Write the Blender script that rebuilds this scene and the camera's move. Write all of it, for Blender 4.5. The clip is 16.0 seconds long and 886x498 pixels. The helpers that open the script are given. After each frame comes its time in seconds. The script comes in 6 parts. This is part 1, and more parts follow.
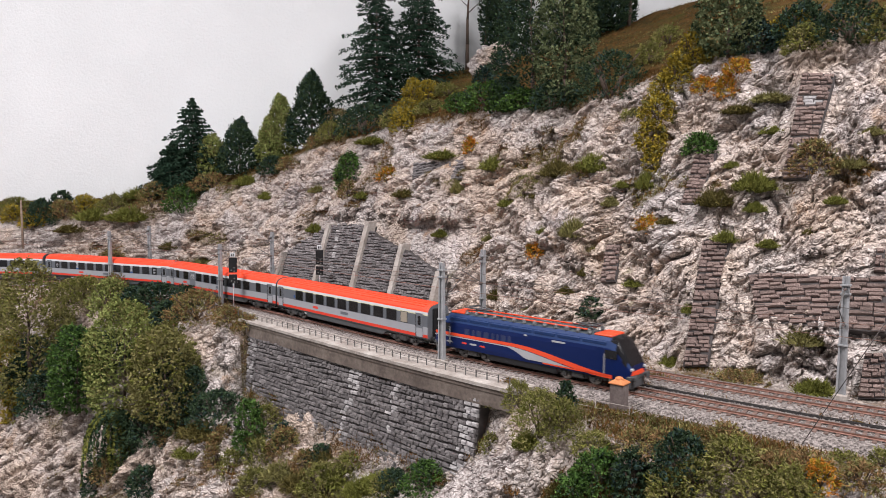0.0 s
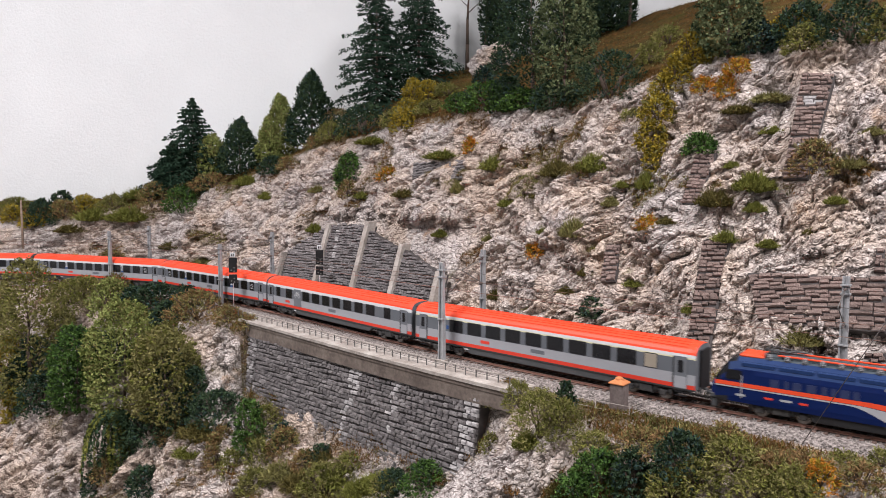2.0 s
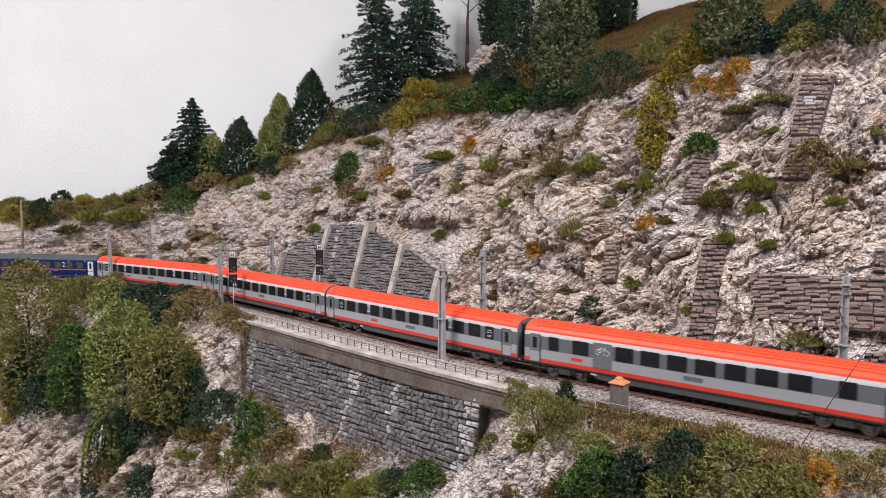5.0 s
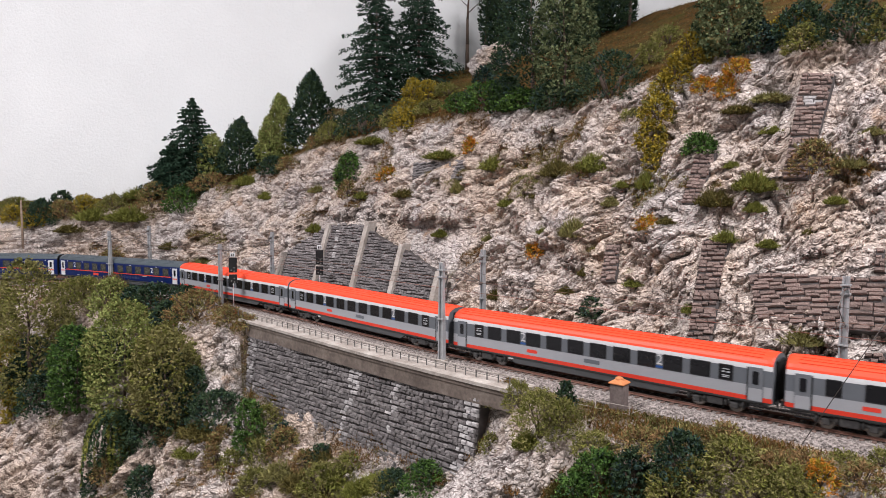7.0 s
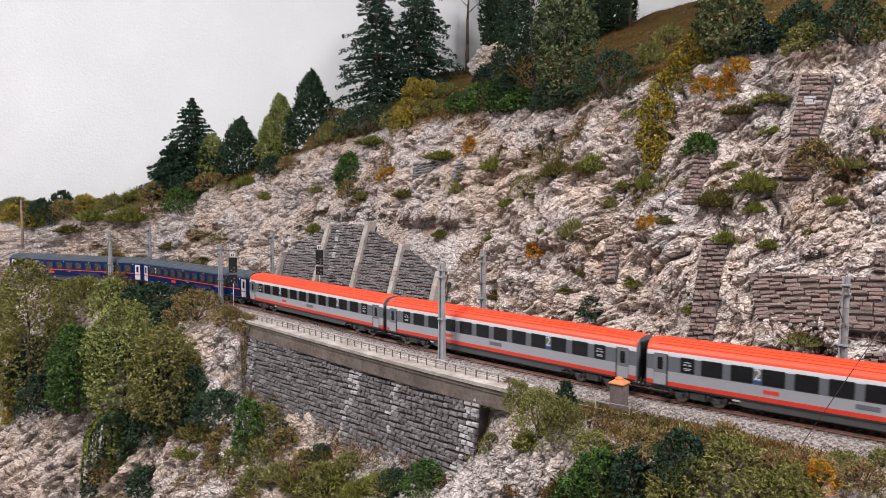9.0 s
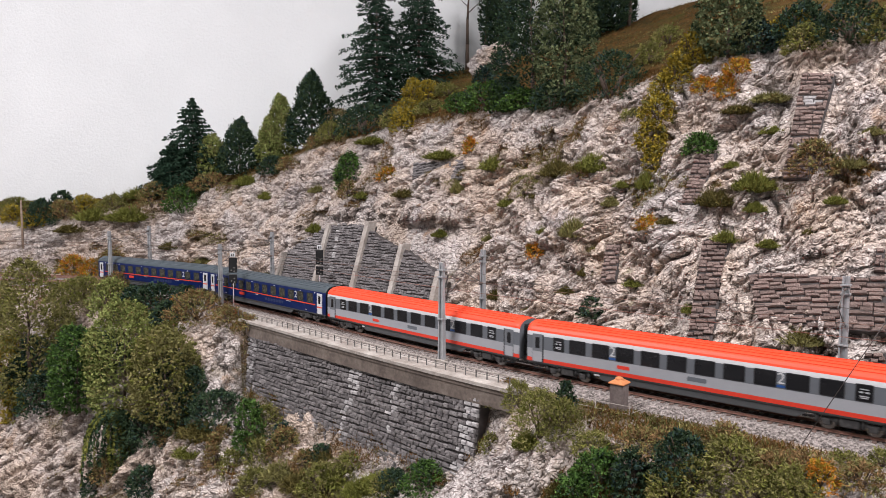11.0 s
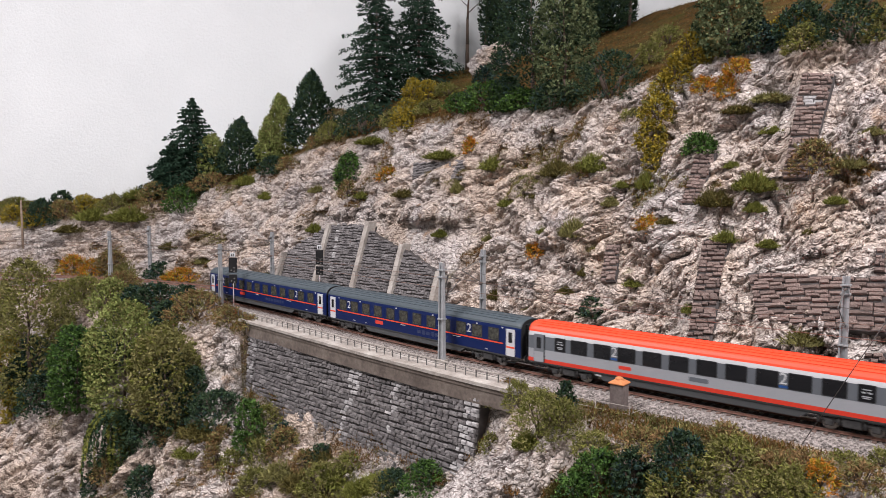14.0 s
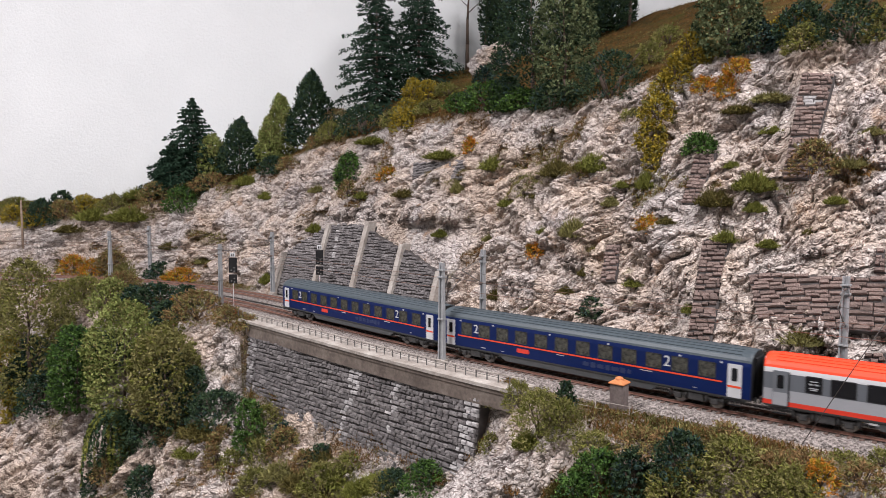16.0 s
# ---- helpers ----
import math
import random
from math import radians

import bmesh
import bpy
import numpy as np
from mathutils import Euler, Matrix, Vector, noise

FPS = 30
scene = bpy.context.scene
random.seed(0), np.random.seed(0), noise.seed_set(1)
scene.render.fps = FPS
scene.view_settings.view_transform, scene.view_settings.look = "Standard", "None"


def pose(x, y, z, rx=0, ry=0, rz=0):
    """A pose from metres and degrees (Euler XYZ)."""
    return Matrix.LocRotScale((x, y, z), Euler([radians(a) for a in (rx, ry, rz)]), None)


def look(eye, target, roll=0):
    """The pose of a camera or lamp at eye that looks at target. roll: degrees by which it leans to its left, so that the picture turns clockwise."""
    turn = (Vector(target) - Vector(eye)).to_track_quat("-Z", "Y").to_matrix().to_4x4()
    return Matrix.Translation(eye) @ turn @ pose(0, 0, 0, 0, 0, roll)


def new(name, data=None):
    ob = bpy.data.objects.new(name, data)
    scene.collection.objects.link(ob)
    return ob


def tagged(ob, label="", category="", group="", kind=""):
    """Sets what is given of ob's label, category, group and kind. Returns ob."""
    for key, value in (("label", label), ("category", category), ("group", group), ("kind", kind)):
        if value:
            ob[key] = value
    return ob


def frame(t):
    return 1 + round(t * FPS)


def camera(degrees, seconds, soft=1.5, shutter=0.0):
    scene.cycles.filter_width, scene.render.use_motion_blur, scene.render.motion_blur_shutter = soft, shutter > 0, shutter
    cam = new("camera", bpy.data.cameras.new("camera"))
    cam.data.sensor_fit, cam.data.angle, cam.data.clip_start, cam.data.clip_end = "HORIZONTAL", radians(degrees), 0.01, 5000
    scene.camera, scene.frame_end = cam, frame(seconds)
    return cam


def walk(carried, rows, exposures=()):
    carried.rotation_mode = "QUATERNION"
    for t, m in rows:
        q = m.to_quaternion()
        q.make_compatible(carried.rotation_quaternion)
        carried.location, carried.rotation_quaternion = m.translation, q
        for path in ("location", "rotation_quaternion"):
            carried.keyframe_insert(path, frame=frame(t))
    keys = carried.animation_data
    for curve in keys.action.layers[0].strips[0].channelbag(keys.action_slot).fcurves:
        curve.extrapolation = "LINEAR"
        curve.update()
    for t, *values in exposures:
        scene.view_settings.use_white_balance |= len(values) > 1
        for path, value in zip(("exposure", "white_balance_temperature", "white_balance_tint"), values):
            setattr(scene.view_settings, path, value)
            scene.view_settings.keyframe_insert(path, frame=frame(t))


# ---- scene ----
cam = camera(63.7, 16.0, soft=0.5, shutter=0.5)
EYE = (0.0, 0.0, 0.167)
CAM = pose(*EYE, 85.22, -0.158, 0.0)
walk(cam, [(0.0, CAM), (16.0, CAM)], exposures=[(0.0, 0.0), (16.0, 0.0)])

# ---- light of the room ----
world = bpy.data.worlds.new("room_air")
scene.world = world
world.use_nodes = True
world.node_tree.nodes["Background"].inputs[0].default_value = (1.0, 0.98, 0.96, 1)
world.node_tree.nodes["Background"].inputs[1].default_value = 0.03


def ceiling_lamp(x, y, sx, sy, watts):
    data = bpy.data.lights.new("ceiling_light", "AREA")
    data.shape, data.size, data.size_y, data.energy = "RECTANGLE", sx, sy, watts
    data.color = (1.0, 0.950, 0.975)
    ob = new("ceiling_light", data)
    ob.matrix_world = look((x, y, 1.36), (x, y, 0))
    return ob


ceiling_lamp(-0.95, 0.25, 0.35, 0.8, 44)
ceiling_lamp(0.75, -0.20, 0.35, 0.8, 42)


# ---- materials ----
def ramp(nt, source, stops):
    node = nt.nodes.new("ShaderNodeValToRGB")
    els = node.color_ramp.elements
    while len(els) < len(stops):
        els.new(0.5)
    for e, (at, c) in zip(els, stops):
        e.position, e.color = at, (*c, 1)
    nt.links.new(source, node.inputs[0])
    return node.outputs[0]


def noise_tex(nt, scale, detail=6, rough=0.6, stretch=None):
    co = nt.nodes.new("ShaderNodeTexCoord")
    src = co.outputs["Object"]
    if stretch:
        mp = nt.nodes.new("ShaderNodeMapping")
        mp.inputs["Scale"].default_value = stretch
        nt.links.new(src, mp.inputs[0])
        src = mp.outputs[0]
    n = nt.nodes.new("ShaderNodeTexNoise")
    n.inputs["Scale"].default_value, n.inputs["Detail"].default_value, n.inputs["Roughness"].default_value = scale, detail, rough
    nt.links.new(src, n.inputs["Vector"])
    return n.outputs["Fac"]


def billow(nt, scale, detail=2, stretch=(0.8, 1.0, 1.0), gain=4.0, warp=0.0):
    """Rounded lumps parted by narrow creases: 0 in the crease, towards 1 on the lump."""
    co = nt.nodes.new("ShaderNodeTexCoord")
    mp = nt.nodes.new("ShaderNodeMapping")
    mp.vector_type = "TEXTURE"
    mp.inputs["Rotation"].default_value = (0.62, -0.45, -0.30)
    mp.inputs["Scale"].default_value = tuple(1 / v for v in stretch)
    n = nt.nodes.new("ShaderNodeTexNoise")
    n.inputs["Scale"].default_value, n.inputs["Detail"].default_value, n.inputs["Roughness"].default_value = scale, detail, 0.55
    n.inputs["Distortion"].default_value = warp
    nt.links.new(co.outputs["Object"], mp.inputs[0])
    nt.links.new(mp.outputs[0], n.inputs["Vector"])
    out = n.outputs["Fac"]
    for op, v in (("SUBTRACT", 0.5), ("ABSOLUTE", 0.0), ("MULTIPLY", gain)):
        m = nt.nodes.new("ShaderNodeMath")
        m.operation = op
        m.use_clamp = op == "MULTIPLY"
        m.inputs[1].default_value = v
        nt.links.new(out, m.inputs[0])
        out = m.outputs[0]
    return out


def mixer(nt, fac, a, b, mode="MIX"):
    m = nt.nodes.new("ShaderNodeMix")
    m.data_type, m.blend_type = "RGBA", mode
    for sock, v in ((m.inputs[0], fac), (m.inputs[6], a), (m.inputs[7], b)):
        if isinstance(v, (int, float)):
            sock.default_value = v
        elif isinstance(v, tuple):
            sock.default_value = (*v, 1)
        else:
            nt.links.new(v, sock)
    return m.outputs[2]


def bumped(nt, bsdf, height, strength, distance):
    b = nt.nodes.new("ShaderNodeBump")
    b.inputs["Strength"].default_value, b.inputs["Distance"].default_value = strength, distance
    nt.links.new(height, b.inputs["Height"])
    nt.links.new(b.outputs[0], bsdf.inputs["Normal"])


def material(name, stops, scale=40.0, rough=0.7, metal=0.0, bump=0.3, bump_scale=None, bump_size=0.001, vary=0.0, island=0.0, spec=0.4, dirt=0.0):
    """A surface with two scales of grain; vary: spread of brightness from object to object, island: from piece to piece."""
    m = bpy.data.materials.new(name)
    m.use_nodes = True
    nt = m.node_tree
    bsdf = nt.nodes["Principled BSDF"]
    bsdf.inputs["Roughness"].default_value, bsdf.inputs["Metallic"].default_value = rough, metal
    bsdf.inputs["Specular IOR Level"].default_value = spec
    col = ramp(nt, noise_tex(nt, scale), stops)
    if dirt:
        fine = ramp(nt, noise_tex(nt, scale * 7, 4), [(0.35, (1 - dirt,) * 3), (0.65, (1.0, 1.0, 1.0))])
        col = mixer(nt, 1.0, col, fine, "MULTIPLY")
    for amount, pick in ((vary, "object"), (island, "island")):
        if amount:
            if pick == "object":
                rnd = nt.nodes.new("ShaderNodeObjectInfo").outputs["Random"]
            else:
                rnd = nt.nodes.new("ShaderNodeNewGeometry").outputs["Random Per Island"]
            tone = ramp(nt, rnd, [(0.0, (1 - amount,) * 3), (1.0, (1.0, 1.0, 1.0))])
            col = mixer(nt, 1.0, col, tone, "MULTIPLY")
    nt.links.new(col, bsdf.inputs["Base Color"])
    if bump:
        bumped(nt, bsdf, noise_tex(nt, bump_scale or scale * 4), bump, bump_size)
    return m


def plain(name, c, rough=0.4, metal=0.0, spread=0.12, scale=120.0, spec=0.4, bump=0.06):
    return material(name, [(0.3, tuple(v * (1 - spread) for v in c)), (0.7, c)], scale, rough, metal, bump, scale * 5, 0.0004, spec=spec)


def ground_material():
    m = bpy.data.materials.new("rock_and_turf")
    m.use_nodes = True
    nt = m.node_tree
    bsdf = nt.nodes["Principled BSDF"]
    bsdf.inputs["Roughness"].default_value = 0.9
    bsdf.inputs["Specular IOR Level"].default_value = 0.08
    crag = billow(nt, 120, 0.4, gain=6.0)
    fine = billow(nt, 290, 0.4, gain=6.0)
    tone = ramp(nt, noise_tex(nt, 120, 8, 0.75), [(0.30, (0.30, 0.27, 0.26)), (0.44, (0.565, 0.512, 0.485)), (0.56, (0.685, 0.628, 0.598)), (0.72, (0.77, 0.715, 0.685))])
    # crease shade painted into the rock colour, following the creases that the bump sinks
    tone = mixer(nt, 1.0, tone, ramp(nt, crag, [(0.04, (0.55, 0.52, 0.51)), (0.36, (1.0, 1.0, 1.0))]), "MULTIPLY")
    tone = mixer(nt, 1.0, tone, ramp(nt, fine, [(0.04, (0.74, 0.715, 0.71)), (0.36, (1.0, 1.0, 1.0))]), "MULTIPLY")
    cloud = ramp(nt, noise_tex(nt, 16, 8, 0.7), [(0.32, (0.74, 0.735, 0.75)), (0.55, (1.0, 1.0, 1.0))])
    tone = mixer(nt, 1.0, tone, cloud, "MULTIPLY")
    warm = ramp(nt, noise_tex(nt, 9, 6, 0.65), [(0.42, (1.0, 1.0, 1.0)), (0.60, (1.0, 0.90, 0.79))])
    rock = mixer(nt, 1.0, tone, warm, "MULTIPLY")
    ochre = ramp(nt, noise_tex(nt, 24, 8, 0.7), [(0.58, (0.0, 0.0, 0.0)), (0.70, (0.6, 0.6, 0.6))])
    rock = mixer(nt, ochre, rock, (0.40, 0.24, 0.13))
    moss = ramp(nt, noise_tex(nt, 33, 8, 0.7), [(0.62, (0.0, 0.0, 0.0)), (0.72, (0.6, 0.6, 0.6))])
    rock = mixer(nt, moss, rock, (0.17, 0.16, 0.07))
    turf = ramp(nt, noise_tex(nt, 26, 7, 0.7), [(0.30, (0.04, 0.036, 0.014)), (0.45, (0.085, 0.06, 0.02)), (0.58, (0.13, 0.072, 0.026)), (0.72, (0.15, 0.06, 0.024))])
    green = ramp(nt, noise_tex(nt, 13, 4, 0.6), [(0.52, (0.0, 0.0, 0.0)), (0.66, (0.7, 0.7, 0.7))])
    turf = mixer(nt, green, turf, (0.06, 0.08, 0.02))
    fibre = ramp(nt, noise_tex(nt, 420, 3, 0.7), [(0.3, (0.45, 0.45, 0.45)), (0.65, (1.25, 1.25, 1.2))])
    turf = mixer(nt, 1.0, turf, fibre, "MULTIPLY")
    att = nt.nodes.new("ShaderNodeAttribute")
    att.attribute_name = "cover"
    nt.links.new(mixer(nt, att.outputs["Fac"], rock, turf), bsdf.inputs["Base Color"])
    both = nt.nodes.new("ShaderNodeMath")
    both.operation = "ADD"
    nt.links.new(crag, both.inputs[0])
    nt.links.new(fine, both.inputs[1])
    bumped(nt, bsdf, both.outputs[0], 0.9, 0.0019)
    return m


M_GROUND = ground_material()
M_WALL = material("white_wall_paint", [(0.35, (0.715, 0.735, 0.745)), (0.65, (0.77, 0.79, 0.80))], 3.0, 0.85, bump=0.5, bump_scale=150.0, bump_size=0.003, spec=0.2)
M_BALLAST = material("ballast_stone", [(0.3, (0.17, 0.148, 0.138)), (0.55, (0.30, 0.265, 0.248)), (0.75, (0.46, 0.415, 0.39))], 160.0, 0.9, bump=0.6, bump_scale=500.0, bump_size=0.001, island=0.5)
M_BALLAST_BED = material("ballast_bed", [(0.35, (0.09, 0.078, 0.072)), (0.5, (0.24, 0.21, 0.195)), (0.66, (0.42, 0.375, 0.35))], 420.0, 0.95, bump=1.0, bump_scale=420.0, bump_size=0.003)
M_SLEEPER = material("brown_sleeper", [(0.3, (0.12, 0.078, 0.063)), (0.7, (0.25, 0.17, 0.145))], 200.0, 0.9, bump=0.3, vary=0.3)
M_RAIL = material("rusty_rail", [(0.3, (0.16, 0.082, 0.062)), (0.7, (0.29, 0.16, 0.125))], 200.0, 0.7, bump=0.1, spec=0.3)
M_RAILTOP = plain("worn_rail_head", (0.30, 0.27, 0.25), 0.35, 0.8)
M_CONCRETE = material("stained_concrete", [(0.3, (0.27, 0.235, 0.205)), (0.5, (0.40, 0.36, 0.325)), (0.7, (0.52, 0.48, 0.44))], 45.0, 0.9, bump=0.4, bump_scale=300.0, bump_size=0.001, dirt=0.25)
M_BEAM = material("weathered_beam_concrete", [(0.3, (0.11, 0.088, 0.075)), (0.55, (0.19, 0.155, 0.132)), (0.75, (0.28, 0.24, 0.21))], 35.0, 0.9, bump=0.4, bump_scale=250.0, bump_size=0.001, dirt=0.3)
M_STONE = material("grey_wall_stone", [(0.28, (0.17, 0.155, 0.16)), (0.5, (0.33, 0.305, 0.305)), (0.72, (0.50, 0.47, 0.465))], 90.0, 0.9, bump=0.7, bump_scale=450.0, bump_size=0.0012, vary=0.35, island=0.35, dirt=0.3)
M_STONE_WARM = material("reddish_wall_stone", [(0.28, (0.26, 0.172, 0.150)), (0.5, (0.47, 0.345, 0.305)), (0.72, (0.66, 0.52, 0.465))], 80.0, 0.9, bump=0.8, bump_scale=400.0, bump_size=0.0018, vary=0.45, island=0.3, dirt=0.3)
M_STONE_PALE = material("limewashed_stone", [(0.3, (0.30, 0.285, 0.285)), (0.6, (0.58, 0.56, 0.56))], 150.0, 0.9, bump=0.6, bump_scale=450.0, vary=0.25, island=0.25)
M_JOINT = material("dark_mortar", [(0.3, (0.045, 0.04, 0.04)), (0.7, (0.09, 0.08, 0.078))], 100.0, 0.95, bump=0.5)


# ---- the line of the track: heading along its length ----
HEAD_AT = (-0.8, 0.0, 1.0, 1.25, 1.5, 1.8, 2.0, 2.2, 2.4, 2.6, 3.6, 4.4)
HEADING = (0.30, 0.18, -0.0913, -0.4702, -0.7486, -0.8261, -0.7907, -0.70, -0.64, -0.60, -0.52, -0.50)
LINE_U = np.arange(-0.8, 4.4, 0.005)
_h = np.interp(LINE_U, HEAD_AT, HEADING)
LINE_H = np.convolve(np.pad(_h, 15, mode="edge"), np.ones(31) / 31, "valid")
LINE_X = np.concatenate([[0], np.cumsum(np.cos((LINE_H[1:] + LINE_H[:-1]) / 2)) * 0.005])
LINE_Y = np.concatenate([[0], np.cumsum(np.sin((LINE_H[1:] + LINE_H[:-1]) / 2)) * 0.005])
_i = int(round(2.8 / 0.005))
LINE_X += 0.0 - LINE_X[_i]
LINE_Y += 0.737 - LINE_Y[_i]


def on_line(u, d=0.0, z=0.0):
    """The place u metres along the near track, d metres to its hill side, at height z."""
    h = np.interp(u, LINE_U, LINE_H)
    return Vector((np.interp(u, LINE_U, LINE_X) - math.sin(h) * d, np.interp(u, LINE_U, LINE_Y) + math.cos(h) * d, z))


def heading(u):
    return float(np.interp(u, LINE_U, LINE_H))


def at_line(u, d=0.0, z=0.0, turn=0.0):
    """The pose of a thing there, its x axis along the track."""
    return Matrix.Translation(on_line(u, d, z)) @ Matrix.Rotation(heading(u) + radians(turn), 4, "Z")


# ---- mesh helpers ----
def mesh_of(name, verts, faces, mats, index=None, smooth=False):
    me = bpy.data.meshes.new(name)
    me.from_pydata([tuple(v) for v in verts], [], [tuple(f) for f in faces])
    for m in mats if isinstance(mats, (list, tuple)) else [mats]:
        me.materials.append(m)
    if index is not None:
        me.polygons.foreach_set("material_index", index)
    if smooth:
        me.polygons.foreach_set("use_smooth", [True] * len(me.polygons))
    me.update()
    return me


def part(name, me, parent, label="", m=None):
    """One mesh (data or bmesh result) as a part under a thing."""
    ob = new(name, me)
    ob.parent = parent
    if m is not None:
        ob.matrix_basis = m
    if label:
        ob["label"] = label
    return ob


def thing(name, label, category, group="", m=None, kind=""):
    ob = tagged(new(name), label, category, group, kind)
    if m is not None:
        ob.matrix_basis = m
    return ob


def box_bm(bm, x0, x1, y0, y1, z0, z1, bevel=0.0, mat=0):
    made = bmesh.ops.create_cube(bm, size=1.0, matrix=Matrix.LocRotScale(((x0 + x1) / 2, (y0 + y1) / 2, (z0 + z1) / 2), None, (x1 - x0, y1 - y0, z1 - z0)))
    vs = made["verts"]
    fs = list({f for v in vs for f in v.link_faces})
    for f in fs:
        f.material_index = mat
    if bevel:
        es = list({e for f in fs for e in f.edges})
        out = bmesh.ops.bevel(bm, geom=es, offset=bevel, segments=1, affect="EDGES")
        for f in out["faces"]:
            f.material_index = mat
    return vs


def cyl_bm(bm, a, b, r0, r1, n=8, mat=0):
    a, b = Vector(a), Vector(b)
    m = Matrix.Translation((a + b) / 2) @ (b - a).to_track_quat("Z", "Y").to_matrix().to_4x4()
    made = bmesh.ops.create_cone(bm, cap_ends=True, segments=n, radius1=r0, radius2=r1, depth=(b - a).length, matrix=m)
    for f in {f for v in made["verts"] for f in v.link_faces}:
        f.material_index = mat
        f.smooth = len(f.verts) == 4
    return made["verts"]


def done(bm, name, mats):
    me = bpy.data.meshes.new(name)
    bmesh.ops.recalc_face_normals(bm, faces=bm.faces)
    bm.to_mesh(me)
    bm.free()
    for m in mats if isinstance(mats, (list, tuple)) else [mats]:
        me.materials.append(m)
    return me


def sweep(name, us, section, mats, index=None, closed=True):
    """A section of (d, z) points drawn along the line of the track."""
    n = len(section)
    verts = [on_line(u, d, z) for u in us for d, z in section]
    k = n if closed else n - 1
    faces = [(i * n + j, i * n + (j + 1) % n, (i + 1) * n + (j + 1) % n, (i + 1) * n + j) for i in range(len(us) - 1) for j in range(k)]
    ix = None if index is None else [index[j] for i in range(len(us) - 1) for j in range(k)]
    if closed:
        faces += [tuple(range(n))[::-1], tuple((len(us) - 1) * n + j for j in range(n))]
        ix = None if ix is None else ix + [0, 0]
    return mesh_of(name, verts, faces, mats, ix)


# ---- noise on arrays ----
def hashed(ix, iy, iz, k):
    h = (ix * 374761393 + iy * 668265263 + iz * 2147483647 + k * 1274126177) & 0xFFFFFFFF
    h = ((h ^ (h >> 13)) * 1274126177) & 0xFFFFFFFF
    h = ((h ^ (h >> 15)) * 2246822519) & 0xFFFFFFFF
    return ((h ^ (h >> 16)) & 0xFFFF) / 65535.0


def value_noise(p, k=0):
    q = np.floor(p).astype(np.int64)
    f = p - q
    f = f * f * (3 - 2 * f)
    out = 0
    for dx in (0, 1):
        for dy in (0, 1):
            for dz in (0, 1):
                w = (f[..., 0] if dx else 1 - f[..., 0]) * (f[..., 1] if dy else 1 - f[..., 1]) * (f[..., 2] if dz else 1 - f[..., 2])
                out = out + w * hashed(q[..., 0] + dx, q[..., 1] + dy, q[..., 2] + dz, k)
    return out * 2 - 1


def cells(p, k=0):
    """Distance to the nearest and second nearest scattered point, the nearest one's own number, and a facet tilted its own way."""
    q = np.floor(p).astype(np.int64)
    a = np.full(p.shape[:-1], 9.0)
    b = a.copy()
    who = a * 0
    tilt = a * 0
    for dx in (-1, 0, 1):
        for dy in (-1, 0, 1):
            for dz in (-1, 0, 1):
                c = q + np.array((dx, dy, dz))
                g = np.stack([hashed(c[..., 0], c[..., 1], c[..., 2], k + j) for j in range(3)], -1)
                d = np.linalg.norm(c + g - p, axis=-1)
                near = d < a
                b = np.where(near, a, np.minimum(b, d))
                who = np.where(near, g[..., 0], who)
                lean = sum((hashed(c[..., 0], c[..., 1], c[..., 2], k + 7 + j) - 0.5) * (c[..., j] + g[..., j] - p[..., j]) for j in range(3))
                tilt = np.where(near, lean, tilt)
                a = np.where(near, d, a)
    return a, b, who, tilt * 2


# ---- the ground: one sheet from the foot of the rocks below the line to the back wall ----
# stations along the line: u, then (d, z) of foot, ledge and lip below the line, cliff foot, cliff top, and back
STATIONS = (
    (-0.75, -0.30, -0.40, -0.19, -0.16, -0.08, -0.03, 0.105, 0.15, 0.05, 0.26, 0.10),
    (0.2, -0.30, -0.40, -0.19, -0.16, -0.08, -0.03, 0.105, 0.16, 0.06, 0.32, 0.12),
    (1.0, -0.30, -0.40, -0.19, -0.16, -0.08, -0.03, 0.105, 0.17, 0.085, 0.34, 0.14),
    (1.25, -0.30, -0.40, -0.19, -0.15, -0.08, -0.03, 0.110, 0.22, 0.155, 0.42, 0.215),
    (1.45, -0.30, -0.40, -0.18, -0.14, -0.07, -0.03, 0.115, 0.25, 0.235, 0.60, 0.42),
    (1.60, -0.30, -0.40, -0.15, -0.145, -0.062, -0.022, 0.116, 0.255, 0.255, 0.68, 0.45),
    (1.685, -0.30, -0.38, -0.13, -0.15, -0.066, -0.024, 0.117, 0.26, 0.262, 0.70, 0.47),
    (1.705, -0.30, -0.36, -0.14, -0.15, -0.075, -0.11, 0.118, 0.26, 0.27, 0.75, 0.49),
    (1.95, -0.30, -0.36, -0.15, -0.18, -0.080, -0.125, 0.118, 0.28, 0.27, 0.96, 0.60),
    (2.08, -0.28, -0.36, -0.13, -0.14, -0.070, -0.10, 0.120, 0.28, 0.29, 0.98, 0.655),
    (2.16, -0.26, -0.36, -0.12, -0.07, -0.075, -0.02, 0.122, 0.28, 0.305, 1.0, 0.69),
    (2.6, -0.26, -0.36, -0.12, -0.06, -0.08, -0.014, 0.125, 0.30, 0.33, 1.0, 0.70),
    (3.2, -0.26, -0.36, -0.12, -0.06, -0.08, -0.014, 0.125, 0.30, 0.33, 1.0, 0.70),
    (4.32, -0.26, -0.36, -0.12, -0.06, -0.08, -0.014, 0.125, 0.26, 0.20, 0.6, 0.30),
)
BED = -0.0075
